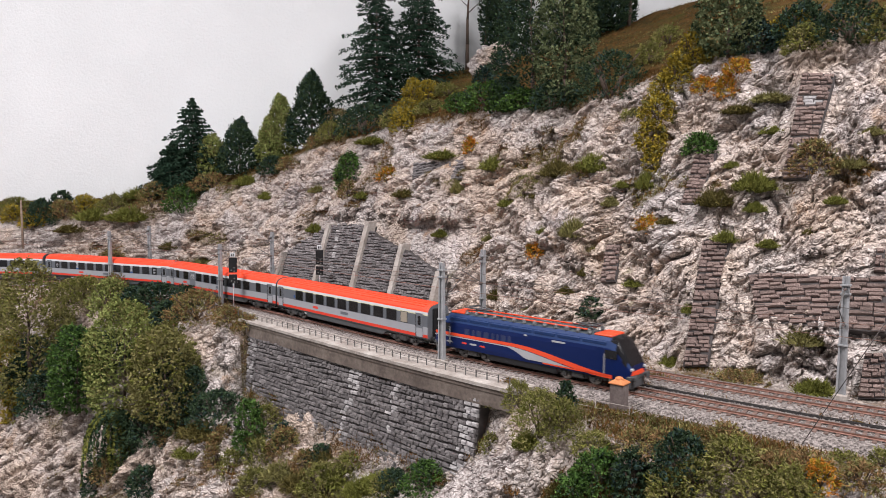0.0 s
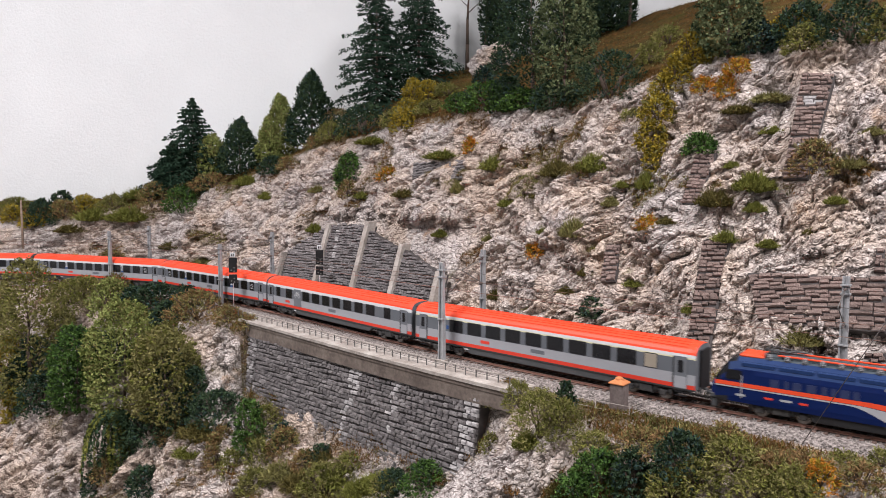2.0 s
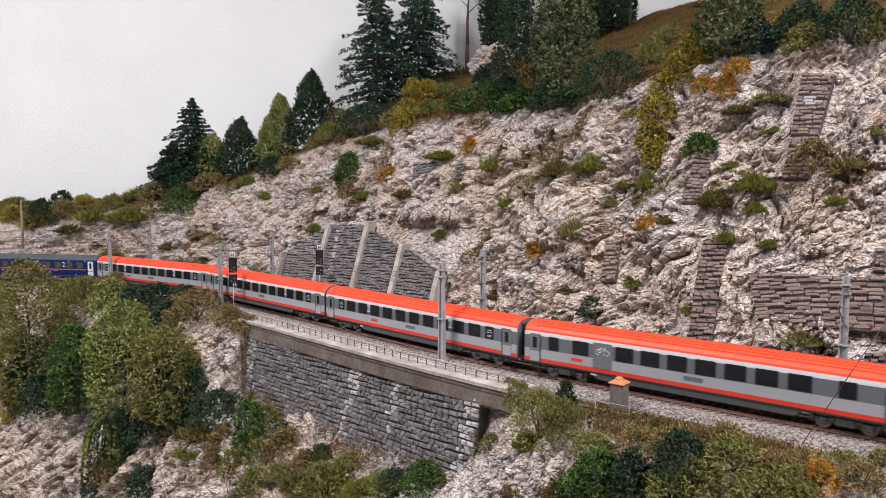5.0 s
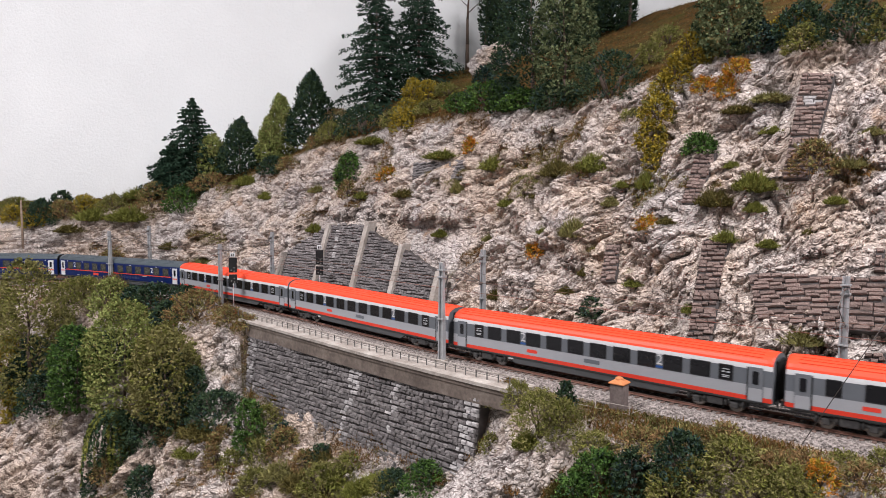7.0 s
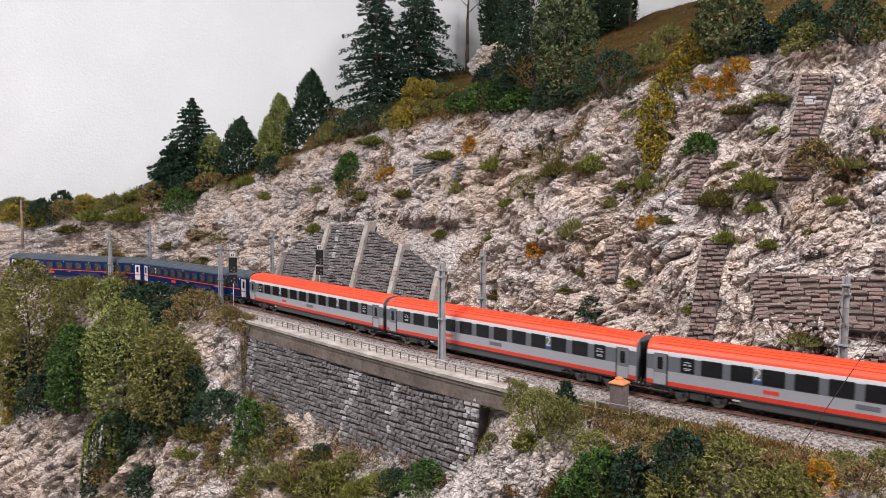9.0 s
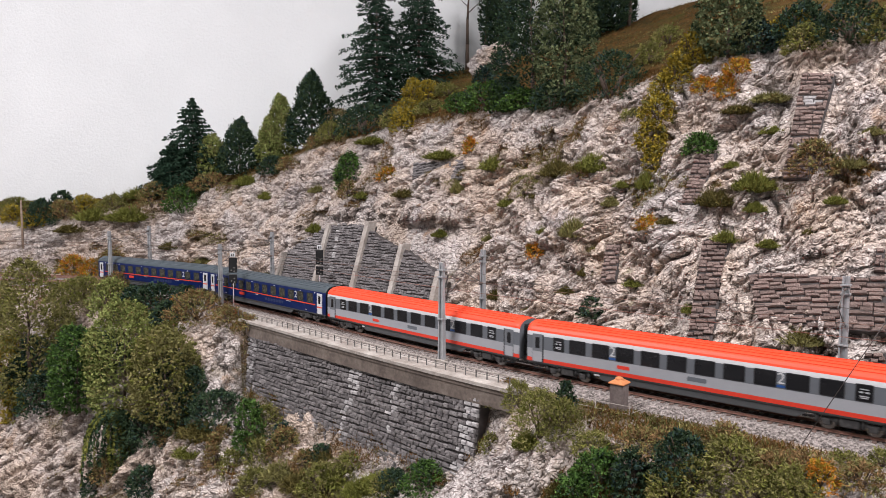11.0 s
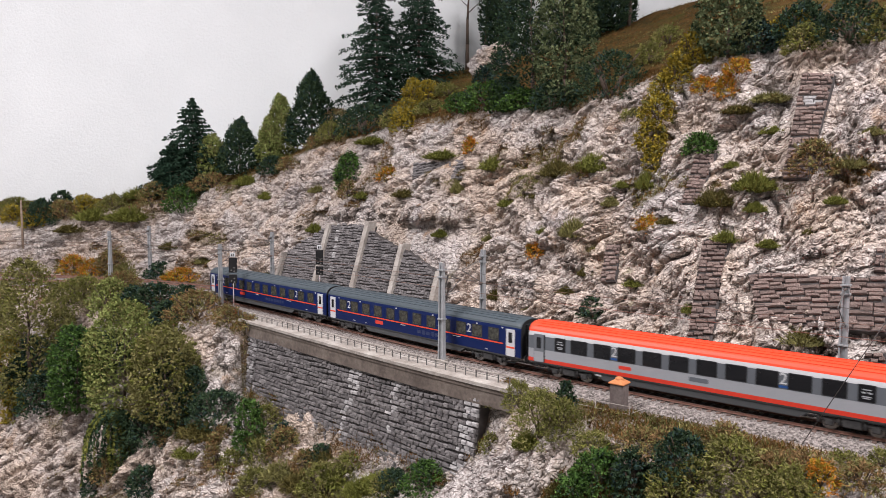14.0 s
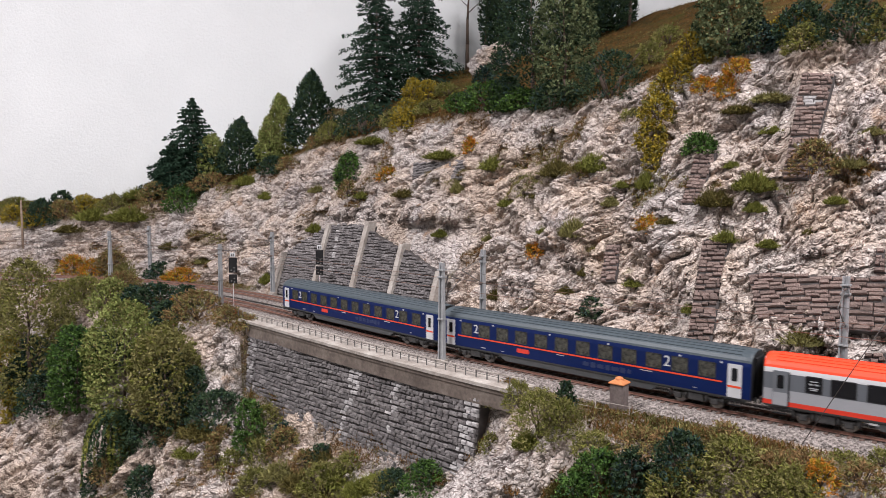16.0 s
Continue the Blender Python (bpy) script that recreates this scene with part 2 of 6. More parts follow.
# corners of the walls let into the cliff: bottom left, bottom right, top right, top left
BUTTRESSES = (
    ((0.337, 0.713, 0.179), (0.354, 0.697, 0.179), (0.396, 0.734, 0.285), (0.374, 0.756, 0.289)),
    ((0.256, 0.768, 0.153), (0.269, 0.755, 0.153), (0.293, 0.771, 0.207), (0.277, 0.787, 0.208)),
    ((0.232, 0.678, -0.003), (0.251, 0.665, 0.001), (0.287, 0.714, 0.117), (0.267, 0.731, 0.116)),
    ((0.343, 0.577, -0.004), (0.359, 0.567, -0.001), (0.368, 0.583, 0.033), (0.356, 0.592, 0.030)),
    ((0.174, 0.784, 0.066), (0.187, 0.773, 0.068), (0.199, 0.791, 0.107), (0.185, 0.804, 0.106)),
    ((0.377, 0.620, 0.097), (0.384, 0.615, 0.097), (0.388, 0.624, 0.116), (0.383, 0.628, 0.116)),
)
BLOCK_WALLS = (
    ((0.294, 0.658, 0.047), (0.372, 0.590, 0.048), (0.383, 0.612, 0.092), (0.295, 0.686, 0.088)),
    ((-0.047, 1.096, 0.182), (0.032, 1.020, 0.181), (0.034, 1.040, 0.209), (-0.046, 1.115, 0.207)),
)



def build_ground():
    st = np.array(STATIONS)
    us = np.concatenate([np.linspace(-0.75, 0.9, 60, endpoint=False), np.linspace(0.9, 1.2, 120, endpoint=False), np.linspace(1.2, 1.9, 450, endpoint=False), np.linspace(1.9, 2.5, 600, endpoint=False), np.linspace(2.5, 4.32, 90)])
    c = [np.interp(us, st[:, 0], st[:, j]) for j in range(1, 12)]
    zero = us * 0
    knots = [(c[0] - 0.005, zero - 1.1), (c[0], c[1]), (c[2], c[3]), (c[4], c[5]), (zero - 0.05, np.maximum(np.minimum(zero + BED, c[5] + 0.03), -0.06)),
             (zero - 0.040, zero + BED), (c[6] - 0.008, zero + BED), (c[6], zero), (c[7], c[8]), (c[7] + 0.05, c[8] + 0.035), (c[9], c[10])]
    rows = (5, 96, 84, 26, 5, 6, 5, 290, 30, 34)
    ds, zs, rough, cover = [], [], [], []
    amp = (0.0, 1.0, 1.0, 0.55, 0.0, 0.0, 0.15, 1.0, 0.7, 0.12, 0.10)
    for k, n in enumerate(rows):
        (d0, z0), (d1, z1) = knots[k], knots[k + 1]
        for i in range(n + (k == len(rows) - 1)):
            f = i / n
            ds.append(d0 + (d1 - d0) * f)
            zs.append(z0 + (z1 - z0) * f)
            rough.append(zero + amp[k] + (amp[k + 1] - amp[k]) * f)
            cover.append(zero + {2: 0.12, 3: 0.5, 4: 0.7, 5: 0.6, 6: 0.5, 8: f * 1.2, 9: 1.0}.get(k, 0))
    D, Z, R, C = (np.array(a).T for a in (ds, zs, rough, cover))
    # the rock is cut back behind the walled bays of the hillside
    cut = np.clip((us - 1.49) / 0.02, 0, 1) * np.clip((1.88 - us) / 0.02, 0, 1)
    cut = cut[:, None] * np.clip((0.135 - Z) / 0.02, 0, 1) * (D > 0.1)
    R = R * (1 - 0.75 * cut)
    D = D + 0.014 * cut
    H = np.interp(us, LINE_U, LINE_H)[:, None]
    base = np.stack([np.interp(us, LINE_U, LINE_X)[:, None] - np.sin(H) * D, np.interp(us, LINE_U, LINE_Y)[:, None] + np.cos(H) * D, Z], -1)
    tu, tw = np.gradient(base, axis=0), np.gradient(base, axis=1)
    nrm = np.cross(tu, tw)
    nrm /= np.linalg.norm(nrm, axis=-1, keepdims=True) + 1e-9
    warp = np.stack([value_noise(base * 19, 5 + j) * 0.012 + value_noise(base * 57, 15 + j) * 0.004 for j in range(3)], -1)
    # beds of rock that rise to the right across the face
    e1 = np.array((0.70, -0.06, 0.74))
    e1 /= np.linalg.norm(e1)
    e3 = np.array((-0.55, -0.70, 0.45))
    e3 -= e1 * (e3 @ e1)
    e3 /= np.linalg.norm(e3)
    s = (base + warp) @ np.stack([e1, np.cross(e3, e1), e3], 1)
    crease = lambda fx, fy, k, sharp: 1 - np.exp(-np.abs(value_noise(s * np.array((fx, fy, fy)) + k, k)) * sharp)
    big = value_noise(base * 8, 1) * 0.6 + value_noise(base * 17, 2) * 0.4
    a, b, who, t1 = cells(s * np.array((17, 30, 30)), 11)
    a2, b2, who2, t2 = cells(s * np.array((48, 85, 85)), 31)
    fold = crease(14, 27, 61, 3.5)
    fold2 = crease(40, 66, 62, 3.8)
    fold3 = crease(95, 150, 63, 3.8)
    fold4 = crease(210, 310, 64, 4.5)
    lively = np.clip(0.75 + 0.7 * value_noise(base * 24, 65), 0.3, 1.4)
    h = (big * 0.022 + (who - 0.5) * 0.007 + t1 * 0.013 + (who2 - 0.5) * 0.005 + t2 * 0.007 + (fold - 0.5) * 0.016 + (fold2 - 0.5) * 0.0160
         + (fold3 - 0.5) * 0.0112 * lively + (fold4 - 0.5) * 0.0062 * lively)
    soft = value_noise(base * 14, 21) * 0.5 + value_noise(base * 45, 22) * 0.3 + value_noise(base * 200, 23) * 0.10
    C = np.clip(C + soft * 1.3 * ((C > 0) & (C < 1.0)), 0, 1)
    h = h * R * (1 - 0.7 * C) + soft * 0.010 * C * (R > 0.05)
    # the lumps hang a little, so that their undersides are steep
    P = base + (nrm + np.array((0, 0, -0.36)) * (1 - C)[..., None]) * h[..., None]
    # small pads of turf where ledges gather soil
    up = np.gradient(P, axis=1)
    slope = up[..., 2] / (np.linalg.norm(up, axis=-1) + 1e-9)
    patch = value_noise(base * 17, 41) + 0.6 * value_noise(base * 41, 42)
    C = np.maximum(C, np.clip((patch - 0.42) * 4, 0, 1) * (R > 0.5) * np.clip(1.2 - slope, 0, 1))
    # the rock stays behind the walls let into it
    for corners in BUTTRESSES + BLOCK_WALLS:
        bl, br, tr, tl = (np.array(c) for c in corners)
        ex, ez = br - bl, tl - bl
        face = np.cross(ex, ez)
        face /= np.linalg.norm(face)
        rel = P - bl
        g = (rel @ ez) / (ez @ ez)
        f = ((rel - g[..., None] * ez) @ ex) / (ex @ ex)
        lx, lz = np.linalg.norm(ex), np.linalg.norm(ez)
        out = np.maximum(np.maximum(-f, f - 1) * lx, np.maximum(-g, g - 1) * lz)
        share = np.clip(1 - (out - 0.001) / 0.020, 0, 1)
        share = share * share * (3 - 2 * share)
        off = rel @ face
        want = np.where(out < 0.001, np.clip(off, -0.006, -0.0030), np.clip(off, -0.006, 0.0025))
        P += face * ((want - off) * share * (np.abs(off) < 0.08))[..., None]
    nearwall = np.clip((P[..., 1] - 1.615), 0, None)
    P[..., 1] -= nearwall
    n0, n1 = P.shape[:2]
    idx = np.arange(n0 * n1).reshape(n0, n1)
    quads = np.stack([idx[:-1, :-1], idx[1:, :-1], idx[1:, 1:], idx[:-1, 1:]], -1).reshape(-1, 4)
    me = bpy.data.meshes.new("ground")
    me.vertices.add(n0 * n1)
    me.vertices.foreach_set("co", P.reshape(-1))
    me.loops.add(quads.size)
    me.loops.foreach_set("vertex_index", quads.reshape(-1))
    me.polygons.add(len(quads))
    me.polygons.foreach_set("loop_start", np.arange(0, quads.size, 4))
    me.update(calc_edges=True)
    att = me.attributes.new("cover", "FLOAT", "POINT")
    att.data.foreach_set("value", C.reshape(-1))
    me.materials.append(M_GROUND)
    ob = tagged(new("ground", me), "craggy pale plaster rock hillside with dry turf above", "rock hillside", kind="structure")
    return P, nrm, C, us


GROUND_P, GROUND_N, GROUND_C, GROUND_U = build_ground()
_flat, _flat_n = GROUND_P.reshape(-1, 3), GROUND_N.reshape(-1, 3)


def on_ground(x, y, z):
    """The nearest place on the ground, and its slope's direction."""
    i = int(np.argmin(((_flat - np.array((x, y, z))) ** 2).sum(1)))
    return Vector(_flat[i]), Vector(_flat_n[i])


def meadow_rock():
    bm = bmesh.new()
    bmesh.ops.create_icosphere(bm, subdivisions=5, radius=1.0)
    p = np.array([v.co for v in bm.verts])
    fold = lambda k, f: 1 - np.exp(-np.abs(value_noise(p * f + k, k)) * 4)
    r = 0.62 + 0.28 * fold(3, 1.6) + 0.22 * fold(5, 4.0) + 0.10 * fold(6, 9.0)
    q = p * r[:, None] * np.array((0.046, 0.030, 0.034))
    for v, c in zip(bm.verts, q):
        v.co = c
    base, _ = on_ground(0.098, 1.490, 0.415)
    ob = tagged(new("boulder", done(bm, "boulder", M_GROUND)), "pale craggy boulder in the dry meadow", "boulder")
    ob.matrix_basis = Matrix.Translation(base + Vector((0, -0.01, 0.012))) @ Matrix.Rotation(-0.5, 4, "Y")


meadow_rock()


def room():
    def slab(name, x0, x1, y0, y1, z0, z1, mat, label, category):
        bm = bmesh.new()
        box_bm(bm, x0, x1, y0, y1, z0, z1)
        tagged(new(name, done(bm, name, mat)), label, category, kind="structure")
    slab("wall_back", -2.6, 2.6, 1.62, 1.74, -1.1, 1.5, M_WALL, "white roughcast wall behind the model landscape", "wall")
    slab("wall_left", -2.72, -2.6, -2.6, 1.74, -1.1, 1.5, M_WALL, "white painted side wall of the room", "wall")
    slab("wall_right", 2.6, 2.72, -2.6, 1.74, -1.1, 1.5, M_WALL, "white painted side wall of the room", "wall")
    slab("wall_front", -2.72, 2.72, -2.72, -2.6, -1.1, 1.5, M_WALL, "white painted wall of the room", "wall")
    slab("ceiling", -2.72, 2.72, -2.72, 1.74, 1.5, 1.6, M_WALL, "white painted ceiling", "ceiling")
    slab("floor", -2.72, 2.72, -2.72, 1.74, -1.2, -1.1, M_BEAM, "dark grey room floor", "floor")


room()


# ---- tracks ----
def rails_and_sleepers():
    us = np.arange(-0.7, 4.3, 0.02)
    for c, name in ((0.0, "near"), (0.0616, "far")):
        top = -0.0024
        bed = sweep("ballast_bed", us, [(c - 0.032, BED), (c - 0.021, top - 0.0006), (c + 0.021, top - 0.0006), (c + 0.032, BED)], M_BALLAST_BED)
        track = tagged(new("track", bed), "ballasted model railway track with brown sleepers and rusty rails", "railway track", kind="structure")
        for side in (-1, 1):
            y = c + side * 0.0088
            sec = [(y - 0.0011, -0.0021), (y - 0.0011, -0.0017), (y - 0.0003, -0.0013), (y - 0.00055, -0.0006), (y - 0.00055, 0.0), (y + 0.00055, 0.0), (y + 0.00055, -0.0006), (y + 0.0003, -0.0013), (y + 0.0011, -0.0017), (y + 0.0011, -0.0021)]
            part("rail", sweep("rail", np.arange(-0.7, 4.3, 0.012), sec, [M_RAIL, M_RAILTOP], [0, 0, 0, 0, 1, 0, 0, 0, 0, 0]), track)
        bm = bmesh.new()
        box_bm(bm, -0.00145, 0.00145, -0.0149, 0.0149, -0.0045, -0.0021, 0.0002)
        me = done(bm, "sleeper", M_SLEEPER)
        for u in np.arange(0.95, 2.7, 0.0073):
            part("sleeper", me, track, m=at_line(u, c))


rails_and_sleepers()


def cable_trough():
    us = np.arange(0.95, 4.2, 0.02)
    d = 0.0305
    trough = tagged(new("cable_trough", sweep("cable_trough", us, [(d - 0.0020, -0.0085), (d - 0.0020, -0.0046), (d + 0.0020, -0.0046), (d + 0.0020, -0.0085)], M_TROUGH)), "black cable trough between the two tracks", "cable trough", kind="structure")
    for y in (d - 0.0012, d + 0.0012):
        part("cable", sweep("cable", us, [(y - 0.0007, -0.0048), (y - 0.0005, -0.0036), (y + 0.0005, -0.0036), (y + 0.0007, -0.0048)], M_TROUGH), trough)


M_TROUGH = material("black_rubber", [(0.3, (0.012, 0.011, 0.011)), (0.7, (0.03, 0.027, 0.026))], 200.0, 0.6, bump=0.2)
cable_trough()


# ---- train (sizes in full-scale metres, built at 1:87) ----
K = 1 / 87
PITCH = 0.3075
# seconds, and how far the first coupling has come along the line
RUN = ((0.0, 1.9978), (0.5, 2.0629), (1.0, 2.1418), (1.5, 2.2097), (2.0, 2.2805), (2.5, 2.3514), (3.0, 2.4338), (3.5, 2.506), (4.0, 2.592), (4.2, 2.623),
       (5.2, 2.754), (6.3, 2.8737), (6.5, 2.8952), (7.0, 2.9506), (7.5, 3.0003), (8.0, 3.0555), (8.5, 3.1034), (9.0, 3.155), (10.25, 3.278), (11.5, 3.3987),
       (12.0, 3.4509), (12.5, 3.4994), (13.0, 3.5538), (13.5, 3.6028), (14.0, 3.657), (14.5, 3.7035), (15.0, 3.7564), (15.5, 3.8037), (16.0, 3.8584))

M_RED = plain("signal_red_paint", (0.78, 0.075, 0.025), 0.42, spread=0.08)
M_ROOF_RED = plain("orange_red_roof_paint", (0.82, 0.068, 0.024), 0.5, spread=0.1)
M_STRIPE = plain("red_stripe_paint", (0.70, 0.050, 0.028), 0.42)
M_PALE = plain("light_grey_paint", (0.33, 0.34, 0.365), 0.42, spread=0.06)
M_MID = plain("mid_grey_paint", (0.125, 0.137, 0.155), 0.42, spread=0.08)
M_DOORGREY = plain("door_grey_paint", (0.15, 0.162, 0.18), 0.4)
M_WHITE = plain("off_white_paint", (0.57, 0.575, 0.59), 0.45, spread=0.05)
M_YELLOW = plain("pale_yellow_paint", (0.62, 0.60, 0.40), 0.45)
M_SKIRT = plain("dark_grey_skirt_paint", (0.075, 0.078, 0.082), 0.55)
M_BLACK = plain("matt_black_plastic", (0.018, 0.018, 0.02), 0.6)
M_BOGIE = material("dusty_bogie_plastic", [(0.35, (0.03, 0.03, 0.032)), (0.7, (0.075, 0.072, 0.07))], 300.0, 0.7, bump=0.2)
M_STEEL = plain("wheel_steel", (0.35, 0.34, 0.33), 0.35, 0.9)
M_GLASS = plain("dark_window_glass", (0.010, 0.010, 0.012), 0.2, spec=0.35, bump=0.0)
M_GLASS_LIT = material("window_with_blind", [(0.35, (0.014, 0.015, 0.015)), (0.65, (0.085, 0.082, 0.066))], 300.0, 0.25, bump=0.0)
M_CURTAIN = plain("beige_blind", (0.33, 0.29, 0.23), 0.6)
M_BLUE = plain("night_blue_paint", (0.003, 0.013, 0.080), 0.4, spec=0.22, spread=0.1)
M_BLUE_ROOF = plain("blue_roof_paint", (0.014, 0.036, 0.115), 0.4, spec=0.2)
M_ROOF_GREY = plain("slate_grey_roof_paint", (0.06, 0.078, 0.092), 0.5)
M_LOGO = plain("red_lettering_paint", (0.7, 0.05, 0.03), 0.45)
M_LOGO_PALE = plain("pale_blue_lettering_paint", (0.025, 0.036, 0.10), 0.45)
M_SILVER = plain("silver_grey_paint", (0.40, 0.41, 0.43), 0.4)
M_INSULATOR = plain("grey_porcelain", (0.20, 0.205, 0.215), 0.35)
M_SIGNBLUE = plain("sign_blue_paint", (0.02, 0.08, 0.26), 0.45)


def hull(name, section, xs, mats, index):
    """A closed section of (y, z), drawn along x through stations (x, width, height) so that ends may taper."""
    n = len(section)
    verts = [(x * K, y * w * K, (z0 + (z - z0) * hgt) * K) for x, w, hgt, z0 in xs for y, z in section]
    faces = [(i * n + j, (i + 1) * n + j, (i + 1) * n + (j + 1) % n, i * n + (j + 1) % n) for i in range(len(xs) - 1) for j in range(n)]
    ix = [index[j] for i in range(len(xs) - 1) for j in range(n)]
    faces += [tuple(range(n)), tuple((len(xs) - 1) * n + j for j in range(n))[::-1]]
    ix += [len(mats) - 1] * 2
    me = mesh_of(name, verts, faces, mats, ix)
    bm = bmesh.new()
    bm.from_mesh(me)
    bmesh.ops.recalc_face_normals(bm, faces=bm.faces)
    bm.to_mesh(me)
    bm.free()
    return me


def digit_mesh(text, height, mat):
    cu = bpy.data.curves.new("digit", "FONT")
    cu.body, cu.size, cu.extrude, cu.align_x, cu.align_y = text, height * 1.4, 0.00006, "CENTER", "CENTER"
    ob = new("digit", cu)
    me = bpy.data.meshes.new_from_object(ob.evaluated_get(bpy.context.evaluated_depsgraph_get()))
    bpy.data.objects.remove(ob)
    me.materials.clear()
    me.materials.append(mat)
    return me


def panel(name, w, h, depth, mat, rim=None):
    """A slightly rounded flat panel in the xz plane, w by h full-scale metres, facing -y."""
    bm = bmesh.new()
    box_bm(bm, -w / 2 * K, w / 2 * K, -depth * K, depth * K, -h / 2 * K, h / 2 * K)
    es = [e for e in bm.edges if abs(e.verts[0].co.y - e.verts[1].co.y) > depth * K]
    bmesh.ops.bevel(bm, geom=es, offset=0.045 * K, segments=1, affect="EDGES")
    return done(bm, name, mat)


SIDE_FACE = {-1: Matrix.Identity(4), 1: Matrix.Rotation(math.pi, 4, "Z")}


def on_side(x, z, side, y=1.413, lean=0.0):
    return Matrix.Translation((x * K, side * y * K, z * K)) @ SIDE_FACE[side]


def bogie_parts(parent, x):
    bm = bmesh.new()
    for s in (-1, 1):
        box_bm(bm, -1.75 * K, 1.75 * K, s * 1.02 * K - 0.12 * K, s * 1.02 * K + 0.12 * K, 0.52 * K, 0.78 * K, 0.05 * K)
        box_bm(bm, -0.55 * K, 0.55 * K, s * 1.1 * K - 0.16 * K, s * 1.1 * K + 0.16 * K, 0.34 * K, 0.92 * K, 0.08 * K)
        for wx in (-1.25, 1.25):
            box_bm(bm, (wx - 0.26) * K, (wx + 0.26) * K, s * 1.1 * K - 0.12 * K, s * 1.1 * K + 0.12 * K, 0.3 * K, 0.72 * K, 0.06 * K)
            cyl_bm(bm, ((wx + 0.55) * K, s * 1.12 * K, 0.42 * K), ((wx + 0.55) * K, s * 1.12 * K, 0.95 * K), 0.12 * K, 0.12 * K, 8)
            cyl_bm(bm, ((wx - 0.55) * K, s * 1.12 * K, 0.42 * K), ((wx - 0.55) * K, s * 1.12 * K, 0.95 * K), 0.12 * K, 0.12 * K, 8)
    box_bm(bm, -0.4 * K, 0.4 * K, -1.0 * K, 1.0 * K, 0.6 * K, 1.0 * K)
    bogie = part("bogie", BOGIE_MESH.setdefault("frame", done(bm, "bogie", M_BOGIE)), parent, m=Matrix.Translation((x * K, 0, 0)))
    if "wheel" not in BOGIE_MESH:
        bm = bmesh.new()
        for s in (-1, 1):
            cyl_bm(bm, (0, s * 0.70 * K, 0.46 * K), (0, s * 0.83 * K, 0.46 * K), 0.46 * K, 0.46 * K, 18)
            cyl_bm(bm, (0, s * 0.66 * K, 0.46 * K), (0, s * 0.70 * K, 0.46 * K), 0.49 * K, 0.49 * K, 18)
        cyl_bm(bm, (0, -0.7 * K, 0.46 * K), (0, 0.7 * K, 0.46 * K), 0.09 * K, 0.09 * K, 8)
        BOGIE_MESH["wheel"] = done(bm, "wheelset", M_STEEL)
    for wx in (-1.25, 1.25):
        part("wheelset", BOGIE_MESH["wheel"], bogie, m=Matrix.Translation((wx * K, 0, 0)))


BOGIE_MESH = {}
COACH_HALF = 13.07
ROOF_SECTION = ((1.37, 3.47), (1.33, 3.62), (1.2, 3.82), (0.95, 4.0), (0.6, 4.12), (0.2, 4.17))


def bicycle_mesh():
    """A flat bicycle: two rings, the frame's bars, saddle and handlebar, facing -y."""
    bm = bmesh.new()
    rod = lambda a, b: cyl_bm(bm, (a[0] * K, -0.028 * K, a[1] * K), (b[0] * K, -0.028 * K, b[1] * K), 0.022 * K, 0.022 * K, 4)
    for cx in (-0.32, 0.32):
        ring = [(cx + 0.2 * math.cos(i * math.pi / 8), 0.25 + 0.2 * math.sin(i * math.pi / 8)) for i in range(16)]
        for i in range(16):
            rod(ring[i], ring[(i + 1) % 16])
    for a, b in (((-0.32, 0.25), (-0.05, 0.25)), ((-0.05, 0.25), (-0.14, 0.55)), ((-0.14, 0.55), (0.2, 0.55)), ((0.2, 0.55), (-0.05, 0.25)), ((-0.32, 0.25), (-0.14, 0.55)),
                 ((0.32, 0.25), (0.18, 0.66)), ((0.18, 0.66), (0.3, 0.68)), ((-0.24, 0.6), (-0.06, 0.6))):
        rod(a, b)
    return done(bm, "bicycle_sign", M_WHITE)


def window_sign():
    bm = bmesh.new()
    for x0, x1, z in ((-0.22, 0.22, 0.22), (-0.26, -0.06, 0.02), (0.06, 0.26, 0.02), (-0.24, 0.24, -0.2), (-0.2, 0.2, -0.3)):
        box_bm(bm, x0 * K, x1 * K, -0.03 * K, -0.015 * K, (z - 0.03) * K, (z + 0.03 + 0.04 * (abs(z - 0.02) < 0.01)) * K)
    return done(bm, "window_sign", M_SILVER)


